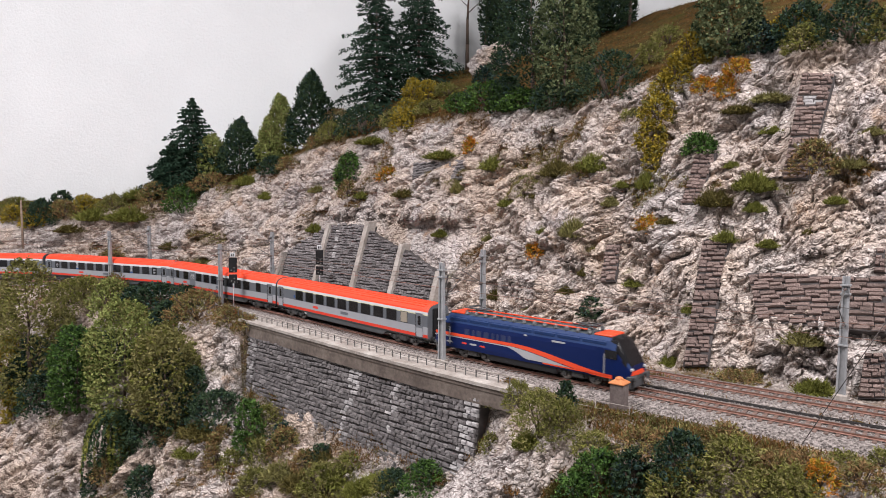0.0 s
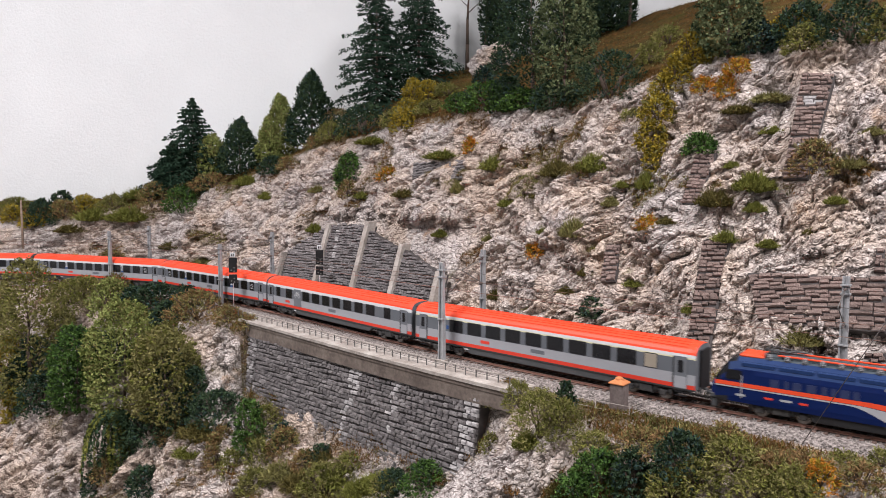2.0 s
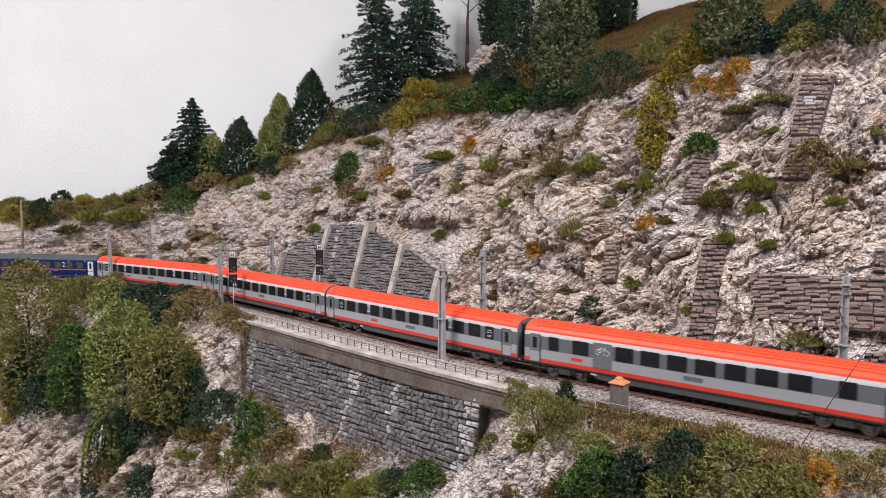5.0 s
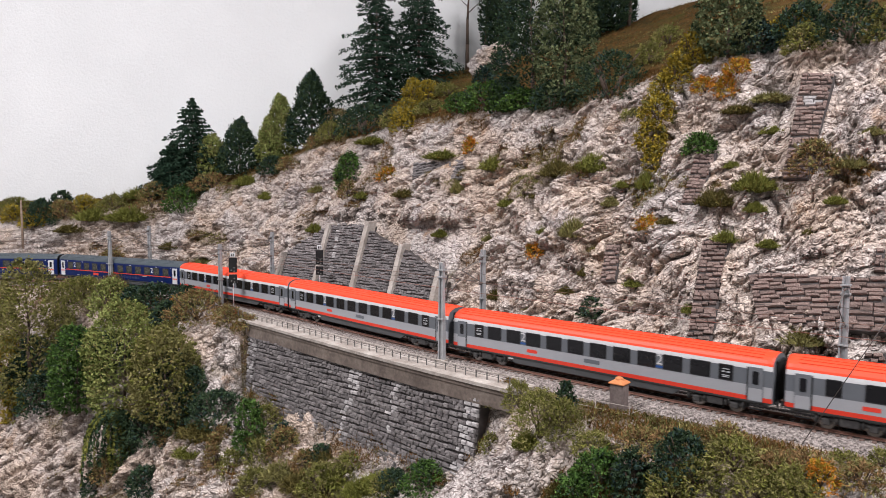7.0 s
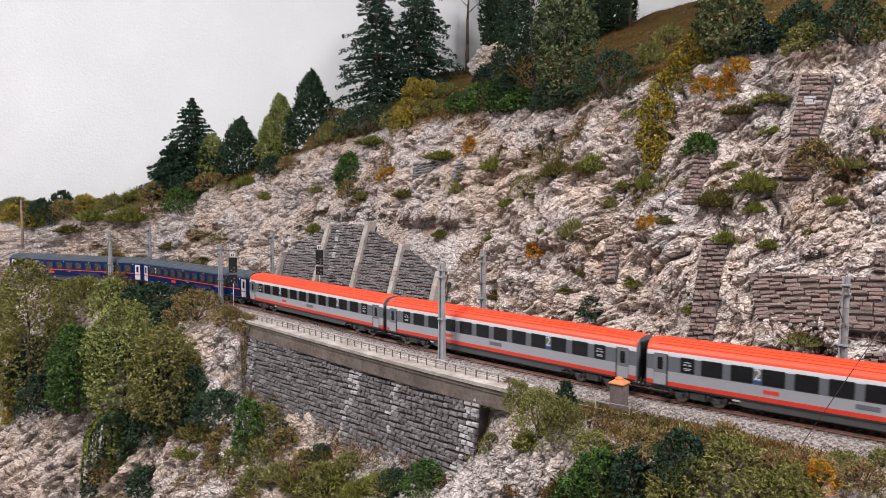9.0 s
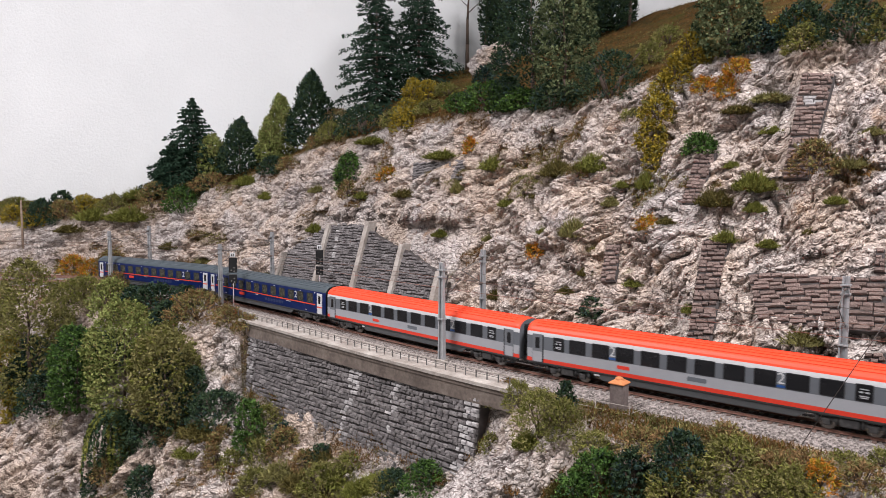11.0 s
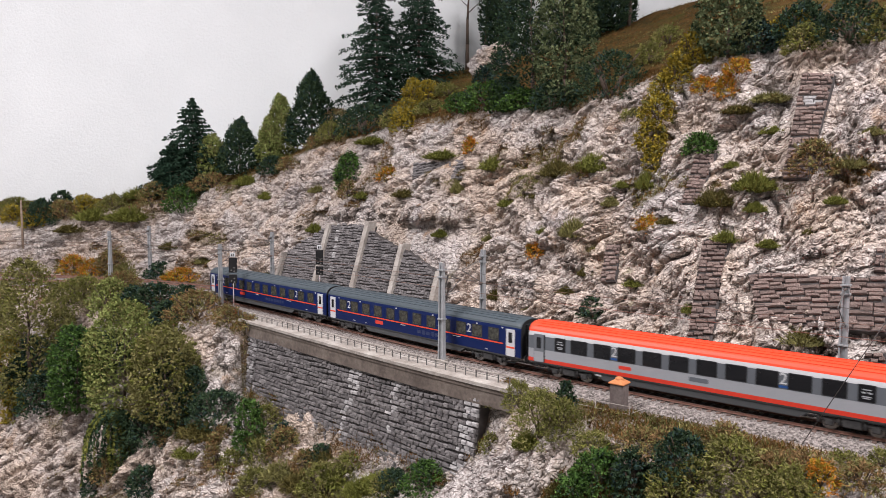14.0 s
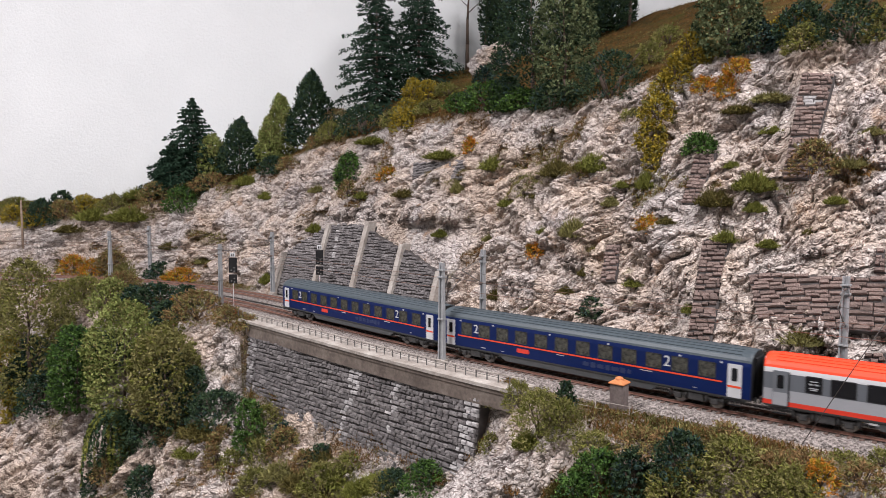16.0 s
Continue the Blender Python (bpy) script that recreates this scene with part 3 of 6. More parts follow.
def coach(kind, label):
    blue = kind == "night"
    car = thing("passenger_coach", label, "railway coach", "coaches of the train")
    lower = [(1.36, 0.98), (1.405, 1.11), (1.412, 1.40), (1.412, 2.12), (1.412, 3.16), (1.405, 3.26), (1.37, 3.47)]
    sec = lower + list(ROOF_SECTION[1:])
    sec = sec + [(-y, z) for y, z in reversed(sec)]
    half = [4, 0, 1, 2, 5 if kind == "first" else 3, 3] + [6] * 6
    half = half[:len(lower) - 1] + [6] * (len(ROOF_SECTION) - 1)
    index = half + [6] + half[::-1] + [4]
    if blue:
        mats = [M_BLUE, M_BLUE, M_BLUE, M_BLUE, M_SKIRT, M_BLUE, M_ROOF_GREY, M_BLACK]
    else:
        mats = [M_STRIPE, M_PALE, M_MID, M_WHITE, M_SKIRT, M_YELLOW, M_ROOF_RED, M_DOORGREY]
    h = COACH_HALF
    xs = [(-h, 0.93, 0.985, 1.0), (-h + 0.1, 0.965, 0.995, 1.0), (-h + 0.35, 0.985, 1.0, 1.0), (-h + 2.2, 1, 1, 1.0), (h - 2.2, 1, 1, 1.0), (h - 0.35, 0.985, 1.0, 1.0), (h - 0.1, 0.965, 0.995, 1.0), (h, 0.93, 0.985, 1.0)]
    part("body", hull("coach_body", sec, xs, mats, index), car)
    # longitudinal roof ribs
    for y in (0.45, 0.8, 1.08):
        z = float(np.interp(y, [0.2, 0.6, 0.95, 1.2], [4.17, 4.12, 4.0, 3.82]))
        for s in (-1, 1):
            bm = bmesh.new()
            box_bm(bm, -(h - 0.7) * K, (h - 0.7) * K, (s * y - 0.03) * K, (s * y + 0.03) * K, (z - 0.04) * K, (z + 0.035) * K)
            part("roof_rib", COACH_MESH.setdefault((blue, y, s), done(bm, "roof_rib", M_ROOF_GREY if blue else M_ROOF_RED)), car)
    # underframe between the bogies
    bm = bmesh.new()
    ends = 7.3 if not blue else 7.0
    for s in (-1, 1):
        vs = [(-ends, 1.0), (-ends + 0.7, 0.52), (ends - 0.7, 0.52), (ends, 1.0)]
        lo = [bm.verts.new((x * K, s * 1.30 * K, z * K)) for x, z in vs]
        hi = [bm.verts.new((x * K, s * 1.22 * K, z * K)) for x, z in vs]
        bm.faces.new(lo)
        bm.faces.new(hi[::-1])
        for i in range(4):
            bm.faces.new((lo[i], lo[(i + 1) % 4], hi[(i + 1) % 4], hi[i]))
    box_bm(bm, -6.4 * K, 6.4 * K, -1.2 * K, 1.2 * K, 0.54 * K, 1.02 * K)
    box_bm(bm, -(h - 0.3) * K, (h - 0.3) * K, -1.2 * K, 1.2 * K, 0.86 * K, 1.0 * K)
    part("underframe", COACH_MESH.setdefault(("under", blue), done(bm, "underframe", M_SKIRT)), car)
    for x in (-9.5, 9.5):
        bogie_parts(car, x)
    for e in (-1, 1):
        # gangway bellows and buffers
        bm = bmesh.new()
        for i in range(4):
            x = h - 0.02 + 0.055 * i
            box_bm(bm, x * K, (x + 0.04) * K, -0.72 * K, 0.72 * K, 1.05 * K, 3.75 * K, 0.015 * K)
        part("gangway_bellows", COACH_MESH.setdefault("bellows", done(bm, "gangway_bellows", M_BLACK)), car, m=SIDE_FACE[1] if e < 0 else None)
        bm = bmesh.new()
        for y in (-0.87, 0.87):
            cyl_bm(bm, ((h - 0.1) * K, y * K, 1.05 * K), ((h + 0.22) * K, y * K, 1.05 * K), 0.09 * K, 0.09 * K, 8)
            cyl_bm(bm, ((h + 0.2) * K, y * K, 1.05 * K), ((h + 0.26) * K, y * K, 1.05 * K), 0.24 * K, 0.24 * K, 12)
        cyl_bm(bm, (h * K, 0, 0.98 * K), ((h + 0.32) * K, 0, 0.98 * K), 0.08 * K, 0.08 * K, 6)
        part("buffers", COACH_MESH.setdefault("buffers", done(bm, "buffers", M_BOGIE)), car, m=SIDE_FACE[1] if e < 0 else None)
    # doors at the four corners
    for s in (-1, 1):
        for e in (-1, 1):
            x = e * (h - 1.0)
            door = part("door", COACH_MESH.setdefault(("door", blue), panel("door", 0.9, 2.2, 0.03, M_WHITE if blue else M_DOORGREY)), car, m=on_side(x, 2.2, s, 1.40))
            if not blue:
                part("door_lower", COACH_MESH.setdefault("door_low", panel("door_lower", 0.86, 0.8, 0.035, M_PALE)), door, m=Matrix.Translation((0, 0, -0.66 * K)))
            else:
                part("door_band", COACH_MESH.setdefault("door_band", panel("door_band", 0.88, 0.14, 0.036, M_RED)), door, m=Matrix.Translation((0, 0, -0.38 * K)))
            part("door_window", COACH_MESH.setdefault("door_win", panel("door_window", 0.38, 0.85, 0.045, M_GLASS)), door, m=Matrix.Translation((0, 0, 0.42 * K)))
            bm = bmesh.new()
            for z in (0.55, 0.8):
                box_bm(bm, -0.4 * K, 0.4 * K, -0.06 * K, 0.12 * K, z * K, (z + 0.04) * K)
            part("step", COACH_MESH.setdefault("step", done(bm, "step", M_BLACK)), car, m=on_side(x, 0, s, 1.3))
            if not blue:
                part("door_gap", COACH_MESH.setdefault("gap", panel("door_gap", 0.05, 2.15, 0.03, M_BLACK)), car, m=on_side(x - e * 0.5, 2.22, s, 1.413))
    # windows
    if kind == "first":
        wins = [(-8.1 + 2.02 * i, 1.42) for i in range(9)] + [(9.9, 0.9)]
    elif kind == "bike":
        wins = [(-10.4, 0.8)] + [(-4.6 + 1.93 * i, 1.3) for i in range(7)] + [(9.6, 0.9), (-8.1, 1.25)]
    elif blue:
        wins = [(-10.3 + 1.87 * i, 1.08) for i in range(12)]
    else:
        wins = [(-8.6 + 1.9 * i, 1.28) for i in range(10)] + [(10.2, 0.85), (-10.2, 0.85)]
    for s in (-1, 1):
        for i, (x, w) in enumerate(wins):
            drawn = kind == "first" and x > 9.0
            key = ("win", w, blue, drawn)
            if key not in COACH_MESH:
                COACH_MESH[key] = panel("window", w, 0.98 if blue else 0.95, 0.02, [M_CURTAIN if drawn else M_GLASS_LIT if blue else M_GLASS])
                COACH_MESH[("frame", w)] = panel("window_frame", w + 0.1, 1.06, 0.012, M_BLACK)
            win = part("window", COACH_MESH[key], car, m=on_side(x, 2.68, s, 1.413))
            part("window_frame", COACH_MESH[("frame", w)], win)
            if kind == "second" and abs(x) > 9.0:
                part("window_sign", COACH_MESH.setdefault("winsign", window_sign()), win, "white pictograms on the pane")
        # lettering and signs
        if blue:
            part("red_line", COACH_MESH.setdefault("redline", panel("red_line", 22.6, 0.11, 0.012, M_RED)), car, m=on_side(0, 2.02, s, 1.414))
            for x in (-9.3, 7.5):
                part("class_digit", COACH_MESH.setdefault("digit_b", digit_mesh("2", 0.75 * K, M_WHITE)), car, m=on_side(x - s * -0.0, 2.75, s, 1.425) @ Matrix.Rotation(math.pi / 2, 4, "X"))
            for i, (x, w) in enumerate(((1.2, 0.5), (1.8, 0.4), (2.4, 0.5), (3.0, 0.35), (3.6, 0.6), (4.2, 0.4), (4.7, 0.3))):
                part("lettering_bar", COACH_MESH.setdefault(("bar", w), panel("lettering_bar", w, 0.4 if i % 2 else 0.3, 0.008, M_LOGO_PALE)), car, m=on_side(x, 1.55, s, 1.414))
            part("logo_bar", COACH_MESH.setdefault("logo", panel("logo_bar", 1.15, 0.34, 0.008, M_LOGO)), car, m=on_side(-4.5, 1.62, s, 1.414))
            for x in (-11.0, -7.5, -2.0, 3.0, 8.4, 11.2):
                part("lamp_dot", COACH_MESH.setdefault("dot", panel("lamp_dot", 0.16, 0.12, 0.01, M_WHITE)), car, m=on_side(x, 3.3, s, 1.40))
            for x, w in ((-8.5, 0.5), (-1.0, 0.7), (6.0, 0.9), (-6.5, 0.3), (9.5, 0.3)):
                part("data_bar", COACH_MESH.setdefault(("data", w), panel("data_bar", w, 0.06, 0.008, M_WHITE)), car, m=on_side(x, 1.3 if w < 0.6 else 1.85, s, 1.414))
        else:
            part("logo_bar", COACH_MESH.setdefault("logo_r", panel("logo_bar", 0.95, 0.26, 0.008, M_LOGO)), car, m=on_side(-4.9 if kind != "bike" else -8.4, 1.75, s, 1.414))
            part("destination_plate", COACH_MESH.setdefault("dest", panel("destination_plate", 1.3, 0.3, 0.008, M_MID)), car, m=on_side(0.4, 1.78, s, 1.414))
            part("data_bar", COACH_MESH.setdefault("data_r", panel("data_bar", 0.5, 0.12, 0.008, M_WHITE)), car, m=on_side(-7.0, 0.85, s, 1.31))
            if kind == "second":
                for x in (-5.75, 5.65):
                    part("class_digit", COACH_MESH.setdefault("digit_r", digit_mesh("2", 0.72 * K, M_WHITE)), car, m=on_side(x, 2.75, s, 1.425) @ Matrix.Rotation(math.pi / 2, 4, "X"))
                    part("sign", COACH_MESH.setdefault("sign", panel("sign", 0.6, 0.16, 0.008, M_SIGNBLUE)), car, m=on_side(x, 2.28, s, 1.414))
            elif kind == "first":
                part("sign", COACH_MESH.setdefault("sign1", panel("sign", 0.3, 0.3, 0.008, M_SIGNBLUE)), car, m=on_side(-9.1, 2.5, s, 1.414))
            if kind == "bike":
                door = part("luggage_door", COACH_MESH.setdefault("bikedoor", panel("luggage_door", 1.5, 1.9, 0.02, M_DOORGREY)), car, m=on_side(-6.3, 2.35, s, 1.414))
                part("bicycle_sign", COACH_MESH.setdefault("bicycle", bicycle_mesh()), door, "white bicycle pictogram")
    return car


COACH_MESH = {}


def locomotive():
    car = thing("electric_locomotive", "night blue electric locomotive with red stripe and silver swoosh", "locomotive")
    h = 9.5
    sec = [(1.42, 0.85), (1.46, 1.2), (1.46, 2.0), (1.46, 2.75), (1.42, 3.05), (1.22, 3.55), (1.0, 3.78), (0.45, 3.86)]
    sec = sec + [(-y, z) for y, z in reversed(sec)]
    half = [0, 0, 0, 0, 1, 1, 2]
    index = half + [2] + half[::-1] + [3]
    mats = [M_BLUE, M_BLUE_ROOF, M_ROOF_GREY, M_BLACK, M_BLUE]
    xs = [(-h, 0.80, 0.36, 0.85), (-h + 0.25, 0.88, 0.50, 0.85), (-h + 0.6, 0.93, 0.70, 0.85), (-h + 1.1, 0.965, 0.93, 0.85), (-h + 1.6, 0.985, 0.99, 0.85), (-h + 2.6, 1, 1, 0.85),
          (h - 2.6, 1, 1, 0.85), (h - 1.6, 0.985, 0.99, 0.85), (h - 1.1, 0.965, 0.93, 0.85), (h - 0.6, 0.93, 0.70, 0.85), (h - 0.25, 0.88, 0.50, 0.85), (h, 0.80, 0.36, 0.85)]
    body = hull("loco_body", sec, xs, mats, index)
    body.materials.append(M_GLASS)
    body.materials.append(M_BLACK)
    for f in body.polygons:
        x, z = abs(f.center.x) / K, f.center.z / K
        if (abs(f.normal.x) > 0.35 and x > h - 1.2 and z > 2.05) or (x > h - 1.75 and z > 3.3):
            f.material_index = 5
        elif z < 1.0:
            f.material_index = 6
    part("body", body, car)
    for e in (-1, 1):
        turn = SIDE_FACE[1] if e < 0 else Matrix.Identity(4)
        bm = bmesh.new()
        vs = []
        for k in range(7):
            y = -1.2 + 2.4 * k / 6
            x = h - 0.06 + 0.2 * (1 - (y / 1.25) ** 2)
            vs.append([bm.verts.new((xx * K, y * K, z * K)) for xx, z in ((x - 0.3, 1.22), (x, 1.22), (x - 0.05, 1.5), (x - 0.3, 1.5))])
        for a, b in zip(vs[:-1], vs[1:]):
            for i in range(4):
                bm.faces.new((a[i], a[(i + 1) % 4], b[(i + 1) % 4], b[i]))
        part("nose_band", COACH_MESH.setdefault("nose", done(bm, "nose_band", M_RED)), car, m=turn)
        bm = bmesh.new()
        for y in (-0.95, 0.95):
            box_bm(bm, (h - 0.05) * K, (h + 0.09) * K, (y - 0.17) * K, (y + 0.17) * K, 1.55 * K, 1.75 * K, 0.04 * K)
        part("headlamp", COACH_MESH.setdefault("lamp", done(bm, "headlamp", M_WHITE)), car, m=turn)
        bm = bmesh.new()
        for y in (-0.87, 0.87):
            cyl_bm(bm, ((h - 0.1) * K, y * K, 1.05 * K), ((h + 0.35) * K, y * K, 1.05 * K), 0.12 * K, 0.12 * K, 10)
            cyl_bm(bm, ((h + 0.3) * K, y * K, 1.05 * K), ((h + 0.38) * K, y * K, 1.05 * K), 0.27 * K, 0.27 * K, 14)
        box_bm(bm, (h - 0.3) * K, (h + 0.08) * K, -1.28 * K, 1.28 * K, 0.86 * K, 1.2 * K, 0.06 * K)
        box_bm(bm, (h - 0.4) * K, (h + 0.0) * K, -1.15 * K, 1.15 * K, 0.2 * K, 0.86 * K, 0.08 * K)
        part("buffer_beam", COACH_MESH.setdefault("beam", done(bm, "buffer_beam", M_SKIRT)), car, m=turn)
        bm = bmesh.new()
        box_bm(bm, (h - 3.1) * K, (h - 1.65) * K, -0.98 * K, 0.98 * K, 3.76 * K, 3.93 * K, 0.06 * K)
        part("roof_cap", COACH_MESH.setdefault("cap", done(bm, "roof_cap", M_RED)), car, m=turn)
        # pantograph folded down
        bm = bmesh.new()
        for y in (-0.55, 0.55):
            cyl_bm(bm, ((h - 3.2) * K, y * K, 4.12 * K), ((h - 5.4) * K, y * 0.6 * K, 4.25 * K), 0.05 * K, 0.05 * K, 6)
            cyl_bm(bm, ((h - 5.4) * K, y * 0.6 * K, 4.25 * K), ((h - 3.4) * K, y * 1.2 * K, 4.36 * K), 0.04 * K, 0.04 * K, 6)
        for x in (h - 3.2, h - 3.5):
            cyl_bm(bm, (x * K, -0.85 * K, 4.38 * K), (x * K, 0.85 * K, 4.38 * K), 0.05 * K, 0.05 * K, 6)
        for x in (h - 3.2, h - 4.4):
            for y in (-0.6, 0.6):
                cyl_bm(bm, (x * K, y * K, 3.8 * K), (x * K, y * K, 4.12 * K), 0.1 * K, 0.08 * K, 8)
        part("pantograph", COACH_MESH.setdefault("panto", done(bm, "pantograph", M_SKIRT)), car, m=turn)
        for s in (-1, 1):
            part("cab_door", COACH_MESH.setdefault("cabdoor", panel("cab_door", 0.62, 1.95, 0.007, M_BLUE)), car, m=on_side(e * (h - 2.35), 2.05, s, 1.455))
            part("cab_window", COACH_MESH.setdefault("cabwin", panel("cab_window", 1.0, 0.62, 0.03, M_GLASS)), car, m=on_side(e * (h - 1.45), 2.62, s, 1.43))
            part("handrail", COACH_MESH.setdefault("hand", panel("handrail", 0.06, 1.5, 0.05, M_SILVER)), car, m=on_side(e * (h - 1.95), 1.9, s, 1.47))
    # red busbars and insulators along the roof
    bm = bmesh.new()
    for y in (-0.62, 0.62):
        box_bm(bm, -5.6 * K, 5.6 * K, (y - 0.07) * K, (y + 0.07) * K, 4.0 * K, 4.1 * K, 0.02 * K)
    part("roof_busbar", done(bm, "roof_busbar", M_RED), car)
    bm = bmesh.new()
    for z, r in ((3.84, 0.11), (3.93, 0.15), (4.02, 0.15), (4.11, 0.11)):
        cyl_bm(bm, (0, 0, z * K), (0, 0, (z + 0.09) * K), r * K, r * K, 10)
    ins = done(bm, "insulator", M_INSULATOR)
    for i in range(13):
        for y in (-1.0, 1.0):
            part("insulator", ins, car, m=Matrix.Translation(((-6 + i) * K, y * 0.95 * K, -0.08 * K)))
    bm = bmesh.new()
    box_bm(bm, -5.5 * K, 5.5 * K, -0.4 * K, 0.4 * K, 3.82 * K, 4.02 * K, 0.05 * K)
    part("roof_equipment", done(bm, "roof_equipment", M_ROOF_GREY), car)
    for s in (-1, 1):
        # red stripe that swings down to the front, silver field below it
        xs_ = np.linspace(-9.2, 8.2, 40)
        f = np.clip((xs_ + 1.0) / 9.2, 0, 1)
        mid = 2.02 - 1.02 * (f * f * (3 - 2 * f))
        wid = 0.13 + 0.07 * np.sin(f * math.pi)
        yy = 1.468 * s
        verts = [(x * K, yy * K, z * K) for x, m_, w in zip(xs_, mid, wid) for z in (m_ - w, m_ + w)]
        verts += [(x, y - s * 0.03 * K, z) for x, y, z in verts]
        n = len(xs_) * 2
        faces = [(2 * i, 2 * i + 2, 2 * i + 3, 2 * i + 1) for i in range(len(xs_) - 1)] + [(n + 2 * i, n + 2 * i + 1, n + 2 * i + 3, n + 2 * i + 2) for i in range(len(xs_) - 1)]
        part("red_stripe", mesh_of("red_stripe", verts, faces, M_RED), car)
        xs2 = np.linspace(-9.2, 6.6, 60)
        f2 = np.clip((xs2 + 1.0) / 9.2, 0, 1)
        top = 2.02 - 1.02 * (f2 * f2 * (3 - 2 * f2)) - 0.15 - 0.1 * np.sin(f2 * math.pi)
        g = np.clip((xs2 + 1.6) / 3.6, 0, 1)
        low = np.maximum(1.08, top - 0.09 - 0.9 * g * g * (3 - 2 * g))
        low = np.minimum(low, top)
        verts = [(x * K, yy * 0.999 * K, z * K) for x, a, b in zip(xs2, low, top) for z in (a, b)]
        verts += [(x, y - s * 0.03 * K, z) for x, y, z in verts]
        n = len(xs2) * 2
        faces = [(2 * i, 2 * i + 2, 2 * i + 3, 2 * i + 1) for i in range(len(xs2) - 1)] + [(n + 2 * i, n + 2 * i + 1, n + 2 * i + 3, n + 2 * i + 2) for i in range(len(xs2) - 1)]
        part("silver_field", mesh_of("silver_field", verts, faces, M_SILVER), car)
        # red sill under the silver field
        verts = [(x * K, yy * K, z * K) for x in (2.2, 8.0) for z in (0.97, 1.07)]
        verts += [(x, y - s * 0.03 * K, z) for x, y, z in verts]
        part("red_sill", mesh_of("red_sill", verts, [(0, 2, 3, 1), (4, 5, 7, 6), (0, 1, 5, 4), (2, 6, 7, 3), (1, 3, 7, 5), (0, 4, 6, 2)], M_RED), car)
        for i, (x, w) in enumerate(((-5.6, 0.5), (-4.9, 0.25), (-4.3, 0.5), (-3.5, 0.5), (-2.8, 0.3), (-2.3, 0.25), (-1.7, 0.5), (-1.1, 0.3))):
            part("lettering_bar", COACH_MESH.setdefault(("lbar", w), panel("lettering_bar", w, 0.5, 0.01, M_LOGO_PALE)), car, m=on_side(x, 2.42, s, 1.463))
        for x, w, z in ((-7.6, 0.6, 1.35), (-5.9, 0.5, 1.4), (-4.9, 0.7, 1.42), (-3.9, 0.5, 1.4), (3.6, 1.2, 2.9), (0.5, 0.3, 3.0)):
            part("data_bar", COACH_MESH.setdefault(("ldata", w), panel("data_bar", w, 0.14, 0.01, M_LOGO if w == 0.5 else M_SILVER)), car, m=on_side(x, z, s, 1.463))
        bm = bmesh.new()
        for x in np.arange(-6.6, 6.7, 2.2):
            box_bm(bm, (x - 1.0) * K, (x + 1.0) * K, (s * 1.25 - 0.12) * K, (s * 1.25 + 0.12) * K, 3.2 * K, 3.5 * K, 0.05 * K)
        part("roof_grille", done(bm, "roof_grille", M_BLUE_ROOF), car)
    bm = bmesh.new()
    box_bm(bm, -3.4 * K, 3.4 * K, -1.3 * K, 1.3 * K, 0.3 * K, 0.9 * K, 0.08 * K)
    part("underframe", done(bm, "underframe", M_BLACK), car)
    for x in (-5.2, 5.2):
        bogie_parts(car, x)
    return car


TRAIN = []


def build_train():
    TRAIN.append((locomotive(), 0.116, 5.2))
    kinds = [("first", "grey first-class coach with orange-red roof and yellow line"), ("bike", "grey coach with orange-red roof and luggage door"),
             ("second", "grey second-class coach with orange-red roof and red stripe"), ("second", "grey second-class coach with orange-red roof and red stripe"),
             ("second", "grey second-class coach with orange-red roof coupled to blue coaches"), ("night", "night blue second-class coach with slate grey roof and white doors"),
             ("night", "night blue last coach of the train with slate grey roof")]
    for i, (kind, label) in enumerate(kinds):
        TRAIN.append((coach(kind, label), -PITCH * (i + 0.5), 9.5))


build_train()


def rail_pose(u, half):
    """The pose of a vehicle whose bogies stand half metres before and behind u on the near track."""
    a, b = on_line(u - half), on_line(u + half)
    d = b - a
    return Matrix.Translation((a + b) / 2) @ Matrix.Rotation(math.atan2(d.y, d.x), 4, "Z")


def motions():
    for car, behind, bogie in TRAIN:
        walk(car, [(t, rail_pose(s + behind, bogie * K)) for t, s in RUN])


# ---- masonry ----
def stone_meshes(mat, tag):
    """A few unit stones with worn edges, front towards -y."""
    rnd = random.Random(7)
    out = []
    for k in range(5):
        verts = [(-0.5, 0.5, -0.5), (0.5, 0.5, -0.5), (0.5, 0.5, 0.5), (-0.5, 0.5, 0.5)]
        verts += [(x + rnd.uniform(-0.03, 0.03), -0.22, z + rnd.uniform(-0.05, 0.05)) for x, z in ((-0.5, -0.5), (0.5, -0.5), (0.5, 0.5), (-0.5, 0.5))]
        verts += [(x + rnd.uniform(-0.06, 0.06), -0.5 + rnd.uniform(-0.12, 0.06), z + rnd.uniform(-0.06, 0.06)) for x, z in ((-0.43, -0.34), (0.43, -0.34), (0.43, 0.34), (-0.43, 0.34))]
        faces = [(0, 1, 2, 3)]
        for a in (0, 4):
            faces += [(a + i, a + 4 + i, a + 4 + (i + 1) % 4, a + (i + 1) % 4) for i in range(4)]
        faces += [(8, 11, 10, 9)]
        out.append(mesh_of("stone_" + tag, verts, faces, mat))
    return out


STONES = {"grey": stone_meshes(M_STONE, "grey"), "warm": stone_meshes(M_STONE_WARM, "warm"), "pale": stone_meshes(M_STONE_PALE, "pale")}


